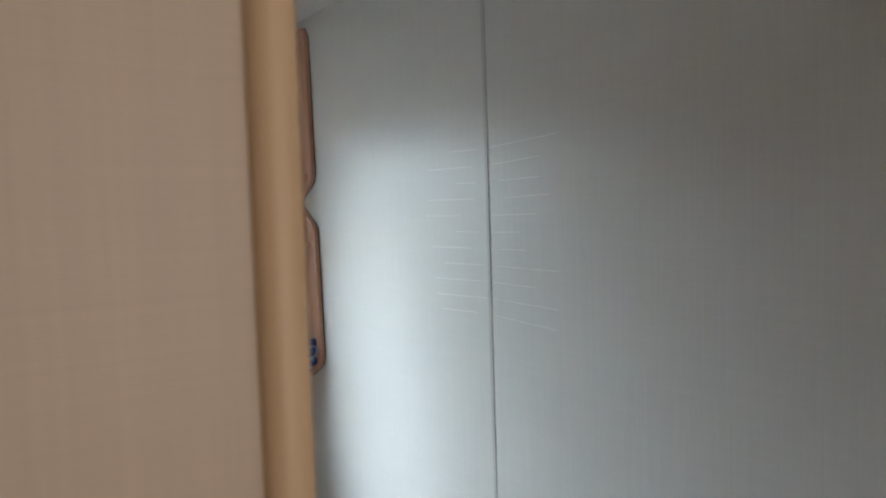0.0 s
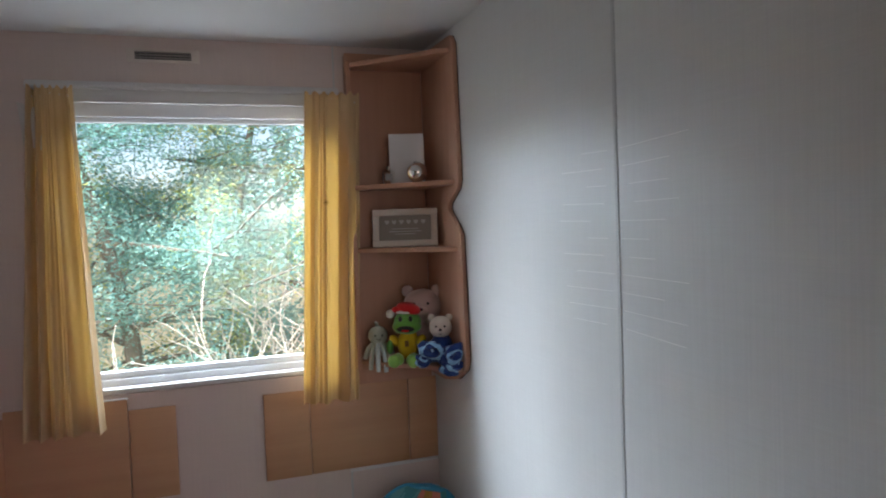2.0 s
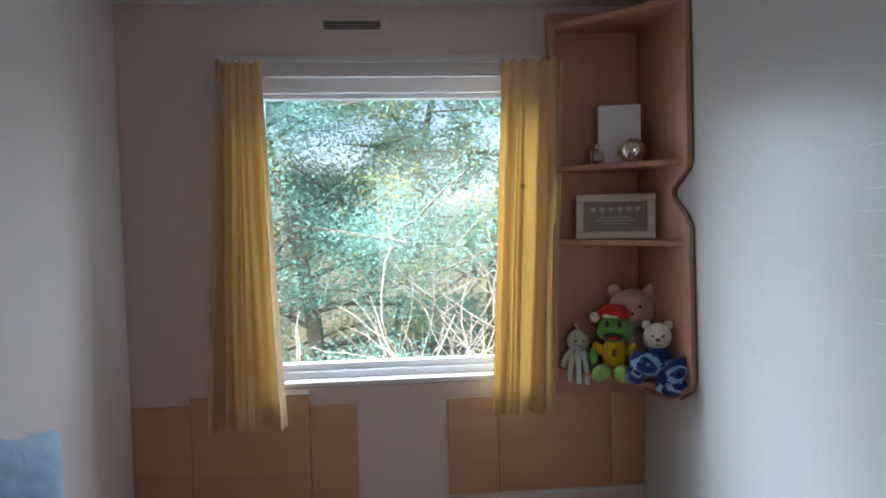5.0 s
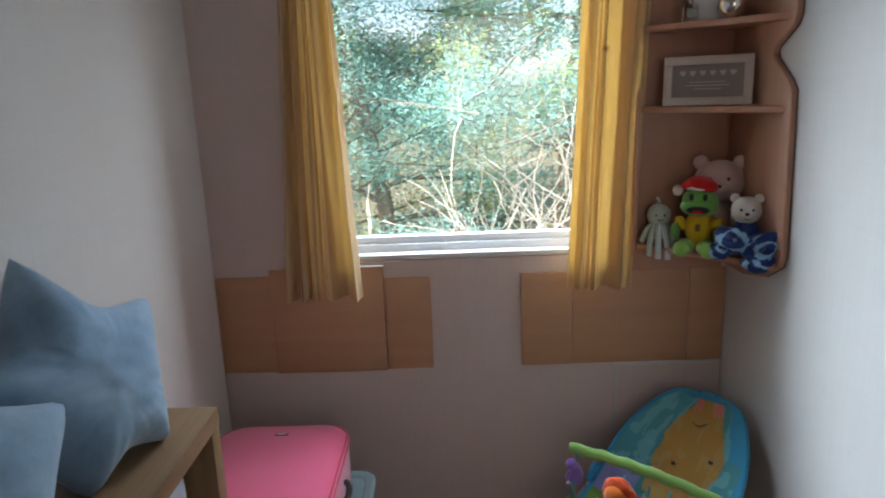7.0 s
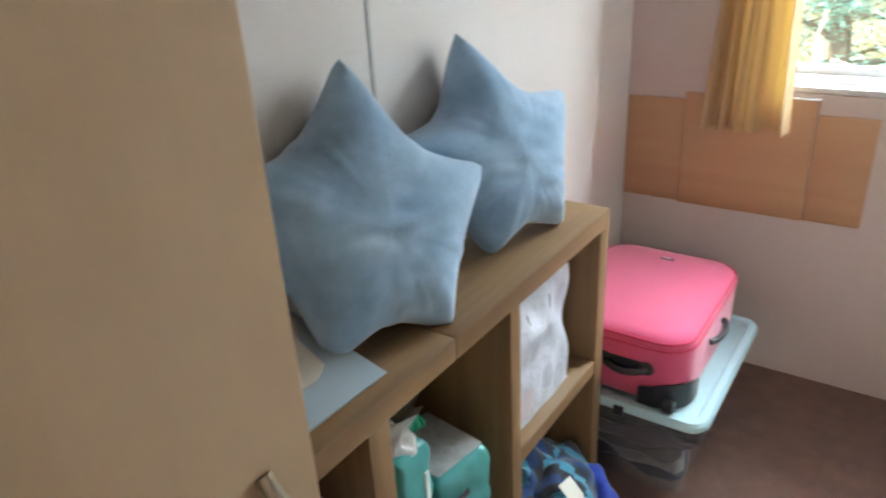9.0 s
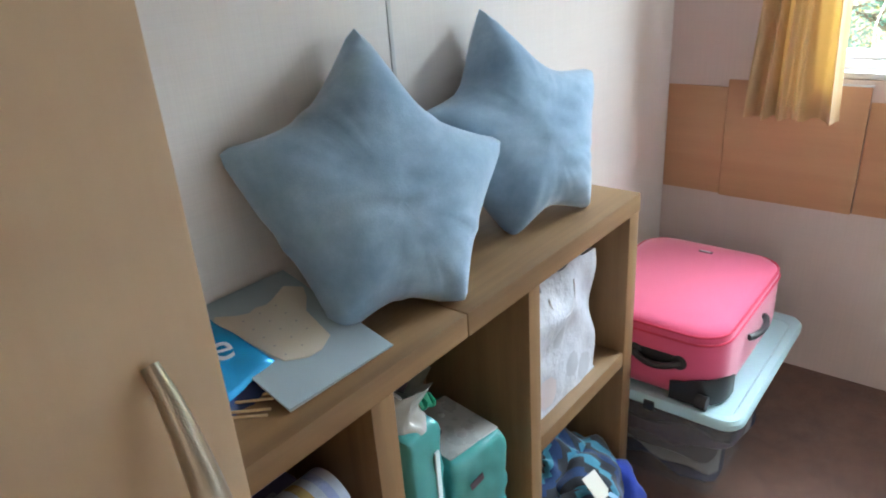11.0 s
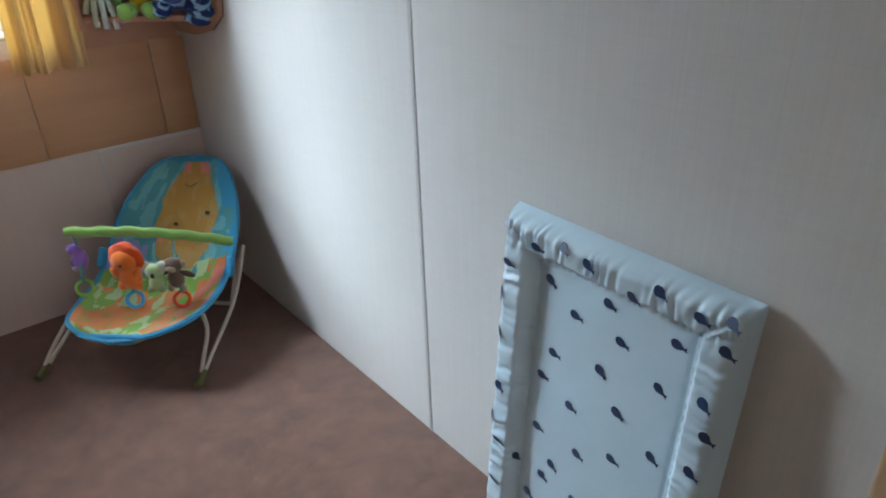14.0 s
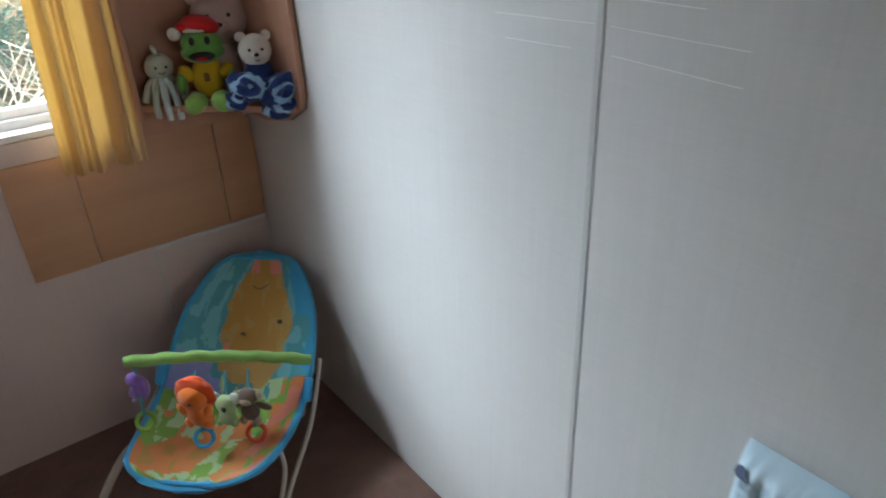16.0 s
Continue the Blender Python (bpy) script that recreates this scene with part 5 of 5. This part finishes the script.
bundle((-0.13, 1.64, 0.15), (0.14, 0.13, 0.10), (20, 10, 0), 1, (0, 1, 2))
bundle((-0.08, 1.70, 0.13), (0.10, 0.10, 0.13), (60, 30, 20), 2, (1, 0, 2, 0))
bundle((-0.03, 1.60, 0.12), (0.08, 0.08, 0.10), (30, 50, 10), 3, (0, 2, 1))
b = Build().ball((-0.02, 1.755, 0.10), (0.07, 0.05, 0.085), lump=0.25, rot=(10, 25, 0))
solid("blue_cloth", b, cloth("royal_blue_cloth", (0.03, 0.07, 0.42), 500, 0.15, 0.4), "royal blue folded cloth beside the knitted blanket", "cloth")
ob = thing("gift_tag", (0.0, 1.625, 0.225), "cream paper tag tied round the blanket", "tag", turn=-10)
tilt = pose(0, 0, 0, 0, 38, 0)
part("tag", Build().prism([(-0.025, -0.02), (0.02, -0.02), (0.03, -0.01), (0.03, 0.01), (0.02, 0.02), (-0.025, 0.02)], 0.0, 0.0015, mat=tilt), plain("cream_card", (0.62, 0.58, 0.50), 0.6), ob)
part("ribbon", Build().sheet(lambda u, v: (0.02 + 0.06 * u + 0.004 * math.sin(9 * u), 0.010 + 0.012 * v + 0.03 * u, -0.018 - 0.075 * u + 0.008 * math.sin(6 * u)), 20, 2, 0, 0.0008), P_SKY, ob, "pale blue ribbon")

# white carton on the carpet in front of the unit
ob = thing("carton", (0.02, 1.475, 0.0), "white carton with a yellow corner on the carpet", "box", turn=6)
part("body", Build().box(-0.05, 0.05, -0.06, 0.055, 0.0, 0.150, bev=0.003), M_WHITE, ob)
part("yellow_corner", Build().box(-0.0505, 0.005, -0.0605, -0.02, 0.1502, 0.1512), plain("yellow_ink", (0.75, 0.55, 0.03), 0.4), ob)
part("text_bar", Build().box(-0.02, 0.03, 0.0, 0.012, 0.1502, 0.1510), M_DARKLABEL, ob)
part("text_bar", Build().box(-0.015, 0.025, 0.022, 0.03, 0.1502, 0.1510), M_DARKLABEL, ob)

# left compartment
ob = thing("black_basket", (-0.165, 1.01, 0.33), "black woven storage basket", "basket")
bk = loft([ring(-0.10, 0.10, -0.07, 0.075, 0.015, 0.001), ring(-0.11, 0.112, -0.082, 0.084, 0.018, 0.15), ring(-0.105, 0.107, -0.077, 0.079, 0.016, 0.15), ring(-0.095, 0.095, -0.066, 0.07, 0.014, 0.006)])
part("basket", Build().take(bk), M_BLACK, ob)
part("label_holder", Build().box(0.110, 0.113, 0.02, 0.06, 0.09, 0.115, bev=0.001), M_METAL, ob)
ob = thing("wipes_packet", (-0.16, 1.005, 0.4815), "lilac packet of wipes", "packet")
part("packet", Build().take(soft_box(0.115, 0.075, 0.034, 0.02, 12, 12)), plain("lilac_film", (0.20, 0.19, 0.42), 0.25, 0.1), ob)
part("flap", Build().box(-0.05, 0.05, -0.035, 0.035, 0.0665, 0.0705, bev=0.002), plain("pale_lilac", (0.42, 0.42, 0.62), 0.3), ob, "pale resealable flap")
ob = thing("paper_roll_pack", (-0.155, 0.978, 0.5525), "striped blue and white pack of paper rolls", "packet")
strip = [plain("film_white", (0.42, 0.46, 0.56), 0.3), plain("film_blue", (0.27, 0.32, 0.52), 0.3), plain("film_ochre", (0.42, 0.30, 0.12), 0.3)]
part("roll", Build().sheet(lambda u, v: (0.11 - 0.045 + 0.045 * math.cos(6.283 * u), -0.073 + 0.146 * v, 0.046 + 0.044 * math.sin(6.283 * u)), 32, 34, slot=lambda u, v: (0, 0, 1, 0, 1, 1, 0, 2, 0, 1, 0)[int(v * 11)]), strip, ob)
part("roll_end", Build().tube([(0.065, -0.0728, 0.046), (0.065, -0.070, 0.046)], 0.044, seg=24).tube([(0.065, 0.070, 0.046), (0.065, 0.0728, 0.046)], 0.044, seg=24), strip[0], ob)

# card with a cut-out baby vest, propped on the unit's top
ob = new("greeting_card")
ob.empty_display_size = 0.04
ob.matrix_world = Matrix.Translation((-0.184, 1.092, 0.797)) @ pose(0, 0, 0, 0, 12.5, -2)
tagged(ob, "grey-blue card with a cream baby vest cut-out", "card")
part("card", Build().box(-0.114, 0.114, -0.084, 0.084, -0.001, 0.001), plain("grey_blue_card", (0.33, 0.41, 0.46), 0.6, 0.06, 9, 140), ob)
part("card_back", Build().box(-0.112, 0.11, -0.082, 0.083, -0.0055, -0.0035, mat=pose(0, 0, 0, 0, 1.5, 1)), plain("card_inside", (0.5, 0.54, 0.56), 0.7), ob)
vest = [(-0.082, -0.052), (-0.062, -0.070), (-0.040, -0.060), (-0.015, -0.050), (0.020, -0.044), (0.046, -0.038), (0.060, -0.012), (0.060, 0.010), (0.046, 0.036), (0.020, 0.040), (-0.015, 0.046), (-0.038, 0.066), (-0.060, 0.078), (-0.080, 0.058), (-0.066, 0.030), (-0.060, 0.014), (-0.064, 0.0), (-0.060, -0.014), (-0.066, -0.030)]
part("baby_vest", Build().prism(vest, 0.001, 0.0028, 0, 0.0005), plain("cream_felt", (0.58, 0.53, 0.45), 0.8, 0.08), ob, "cream cut-out baby vest")
for i in range(14):
    part("dot", Build().ball((-0.05 + 0.022 * (i % 5), -0.03 + 0.026 * (i // 5), 0.0029), (0.0016, 0.0016, 0.0004), seg=6), M_GREYCARD, ob)

# blue foil packet with white letters
ob = new("foil_packet")
ob.empty_display_size = 0.04
ob.matrix_world = Matrix.Translation((-0.213, 0.978, 0.803)) @ pose(0, 0, 0, 8, 17, 8)
tagged(ob, "shiny blue foil packet with white lettering", "packet")
M_FOIL = plain("blue_foil", (0.012, 0.33, 0.68), 0.18, 0.2, 22, 50, 0.5, 0.3)


def foil(u, v):
    x, y = (u - 0.5) * 0.15, (v - 0.5) * 0.12
    k = max(0.0, 1 - abs(2 * u - 1) ** 4) * max(0.0, 1 - abs(2 * v - 1) ** 4)
    return (x, y, 0.016 * k ** 0.5 + 0.006 * noise.noise(Vector((x * 22, y * 22, 3))))


part("packet", Build().sheet(foil, 36, 30, 0, 0.004), M_FOIL, ob)
txt = bpy.data.curves.new("letters", "FONT")
txt.body, txt.size, txt.extrude, txt.align_x, txt.align_y = "Be", 0.062, 0.0004, "CENTER", "CENTER"
txt_ob = new("letters_curve", txt)
me = bpy.data.meshes.new_from_object(txt_ob.evaluated_get(bpy.context.evaluated_depsgraph_get()))
bpy.data.objects.remove(txt_ob)
me.materials.append(M_WHITE)
lt = new("lettering", me)
lt.parent = ob
lt.matrix_local = pose(0.015, 0.005, 0.0215, 0, 0, 62)
part("dark_band", Build().sheet(lambda u, v: (0.062 + 0.03 * v, (u - 0.5) * 0.11, 0.004 - 0.016 * v + 0.003 * math.sin(12 * u)), 20, 4, 0, 0.001), plain("navy_foil", (0.01, 0.03, 0.12), 0.25), ob)
for i in range(4):
    solid("wooden_stick", Build().tube([(-0.235 + 0.012 * i, 0.90 - 0.004 * i, 0.7695 + 0.003 * (i % 2)), (-0.12 + 0.010 * i, 1.02 - 0.012 * i, 0.7695 + 0.003 * (i % 2))], 0.0017, seg=7), plain("pale_stick", (0.62, 0.45, 0.26), 0.6), "thin pale wooden stick on the unit top", "stick", "sticks")
b = Build().box(-0.13, -0.085, 0.892, 0.935, 0.7665, 0.787, bev=0.003)
solid("paper_sachet", b, plain("printed_paper", (0.45, 0.46, 0.44), 0.5, 0.3, 60, 200), "small printed paper sachet", "packet")

# pale scratches on the side wall
M_SCR = plain("scratch", (0.88, 0.86, 0.83), 0.5)
rnd = random.Random(9)
for side_, y0 in ((1, SEAM_R + 0.012), (-1, SEAM_R - 0.010)):
    for i in range(11):
        z = 1.16 + 0.036 * i
        ln = rnd.uniform(0.06, 0.21)
        gap = rnd.uniform(0.0, 0.10) if side_ > 0 else rnd.uniform(0, 0.05)
        slope = (z - 1.33) * rnd.uniform(0.1, 0.3) * -side_
        ya, yb = y0 + side_ * gap, y0 + side_ * (gap + ln)
        part("scratch", Build().tube([(XR - 0.0002, ya, z), (XR - 0.0002, yb, z + slope * ln * side_ * -1)], 0.0007, seg=4), M_SCR, w_e)

# ---- outside the window ----
GZ = -0.55


def ground_mat():
    n = Nodes("leaf_litter")
    a, c = n.noise(2.0, 5), n.noise(40, 4)
    n.base(n.mix(c, n.mix(a, (0.20, 0.17, 0.10), (0.14, 0.17, 0.06)), (0.34, 0.30, 0.20)))
    n.bump(c, 0.8, 0.03)
    n.set(Roughness=1.0)
    return n.mat


def foliage(name, c1, c2):
    n = Nodes(name)
    rnd = n.t.nodes.new("ShaderNodeNewGeometry").outputs["Random Per Island"]
    col = n.mix(rnd, c1, c2)
    n.base(n.mix(n.math("MULTIPLY", n.noise(60, 2), 0.4), col, shade(c1, 0.7)))
    n.set(Roughness=0.5)
    tr = n.t.nodes.new("ShaderNodeBsdfTranslucent")
    n.link(col, tr.inputs[0])
    mx = n.t.nodes.new("ShaderNodeMixShader")
    mx.inputs[0].default_value = 0.5
    n.link(n.p.outputs[0], mx.inputs[1])
    n.link(tr.outputs[0], mx.inputs[2])
    n.link(mx.outputs[0], n.t.nodes["Material Output"].inputs[0])
    return n.mat


M_GROUND = ground_mat()
M_BARK = plain("bark", (0.20, 0.16, 0.12), 0.9, 0.35, 12, 90, 0.8)
M_TWIG = plain("dead_twig", (0.55, 0.49, 0.40), 0.8, 0.2, 20, 120, 0.3)
M_LEAF_A = foliage("evergreen_leaf", (0.16, 0.35, 0.30), (0.38, 0.58, 0.48))
M_LEAF_B = foliage("yellowing_leaf", (0.42, 0.46, 0.12), (0.68, 0.64, 0.24))

bg = bmesh.new()
bmesh.ops.create_grid(bg, x_segments=60, y_segments=60, size=0.5)
for v in bg.verts:
    x, y = v.co.x, v.co.y
    v.co = Vector((math.copysign(abs(x * 2) ** 3 * 600, x), math.copysign(abs(y * 2) ** 3 * 600, y), 0))
    if abs(v.co.x) < 30 and 3.2 < v.co.y < 30:
        v.co.z = 0.10 * noise.noise(v.co * 0.7) + 0.05 * min(v.co.y - 3.2, 12)
    v.co.z += GZ
setting("ground", bg, M_GROUND, "sunlit ground strewn with leaves and dead grass")


def limb(rnd, p, d, length, r, steps=7, wander=0.25):
    pts, rad = [p.copy()], [r]
    for i in range(steps):
        d = (d + Vector((rnd.uniform(-1, 1), rnd.uniform(-1, 1), rnd.uniform(-0.6, 0.8))) * wander).normalized()
        p = p + d * (length / steps)
        pts.append(p.copy())
        rad.append(r * (1 - 0.85 * (i + 1) / steps) + 0.002)
    return pts, rad


def leaves(rnd, centres, count, spread, size, verts, faces):
    for _ in range(count):
        c = rnd.choice(centres)
        p = c + Vector((rnd.gauss(0, spread), rnd.gauss(0, spread), rnd.gauss(0, spread * 0.8)))
        a = Vector((rnd.uniform(-1, 1), rnd.uniform(-1, 1), rnd.uniform(-0.7, 0.4))).normalized()
        n = a.cross(Vector((rnd.uniform(-1, 1), rnd.uniform(-1, 1), rnd.uniform(-1, 1)))).normalized()
        s = size * rnd.uniform(0.6, 1.4)
        w = s * rnd.uniform(0.22, 0.4)
        k = len(verts)
        verts += [p - a * s * 0.5, p + n * w * 0.5 - a * s * 0.1, p + a * s * 0.5, p - n * w * 0.5 - a * s * 0.1]
        faces.append((k, k + 1, k + 2, k + 3))


def tree(base, height, spread, count, size, seed, mats, label, low=0.15, trunk_r=0.07):
    rnd = random.Random(seed)
    ob = thing("tree", base, label, "tree", "trees outside")
    tb = Build()
    pts, rad = limb(rnd, Vector((0, 0, -0.1)), Vector((rnd.uniform(-0.15, 0.15), 0, 1)), height, trunk_r, 10, 0.08)
    tb.tube(pts, rad, seg=8)
    centres = []
    for i in range(34):
        k = low + (1 - low) * i / 34
        q = k * (len(pts) - 1)
        p = pts[int(q)].lerp(pts[min(int(q) + 1, len(pts) - 1)], q - int(q))
        th = rnd.uniform(0, 6.28)
        ln = spread * (1.15 - 0.75 * k) * rnd.uniform(0.6, 1.2)
        lp_, lr = limb(rnd, p, Vector((math.cos(th), math.sin(th), rnd.uniform(-0.1, 0.5))), ln, trunk_r * 0.35 * (1.1 - k), 6, 0.2)
        tb.tube(lp_, lr, seg=5)
        centres += lp_[2:]
        for _ in range(3):
            st = rnd.choice(lp_[1:])
            sp, sr = limb(rnd, st, Vector((rnd.uniform(-1, 1), rnd.uniform(-1, 1), rnd.uniform(-0.3, 0.5))).normalized(), ln * 0.4, 0.008, 4, 0.3)
            tb.tube(sp, sr, seg=4)
            centres += sp[1:]
    part("trunk", tb, M_BARK, ob)
    for m, n, nm in zip(mats, (count, count // 5), ("crown", "yellow_leaves")):
        verts, faces = [], []
        leaves(rnd, centres if nm == "crown" else rnd.sample(centres, len(centres) // 9), n, 0.11, size, verts, faces)
        me = bpy.data.meshes.new(nm)
        me.from_pydata(verts, [], faces)
        me.materials.append(m)
        lo = new(nm, me)
        lo.parent = ob
    return ob


LEAFS = (M_LEAF_A, M_LEAF_B)
tree((0.1, 5.2, GZ), 4.6, 1.7, 120000, 0.030, 21, LEAFS, "leafy evergreen tree in sunlight outside the window", 0.12)
tree((1.3, 6.0, GZ), 5.2, 1.9, 110000, 0.030, 22, LEAFS, "leafy tree with yellowing leaves outside the window", 0.2, 0.11)
tree((-1.4, 6.4, GZ), 5.0, 2.0, 70000, 0.036, 23, LEAFS, "dense evergreen tree outside the window", 0.1)
tree((3.0, 7.2, GZ), 5.6, 2.1, 22000, 0.065, 24, LEAFS, "tall tree behind the hedge", 0.15)
tree((0.6, 8.6, GZ), 6.0, 2.3, 18000, 0.075, 25, LEAFS, "tall tree behind the hedge", 0.05)

brush = thing("brushwood", (0.95, 4.25, GZ), "pile of pale bare branches in front of the trees", "branches")
rnd = random.Random(77)
for i in range(60):
    th = rnd.uniform(0.1, 3.04)
    st = Vector((rnd.uniform(-0.5, 0.5), rnd.uniform(-0.3, 0.4), rnd.uniform(0.0, 0.6)))
    b = Build()
    pts, rad = limb(rnd, st, Vector((math.cos(th), rnd.uniform(-0.4, 0.2), abs(math.sin(th)) * 0.8)), rnd.uniform(0.8, 1.5), rnd.uniform(0.002, 0.0045), 8, 0.22)
    b.tube(pts, rad, seg=5)
    for _ in range(6):
        p = rnd.choice(pts[2:])
        sp, sr = limb(rnd, p, Vector((rnd.uniform(-1, 1), rnd.uniform(-0.5, 0.5), rnd.uniform(0, 1))).normalized(), 0.5, 0.0025, 5, 0.28)
        b.tube(sp, sr, seg=4)
    part("branch", b, M_TWIG, brush)
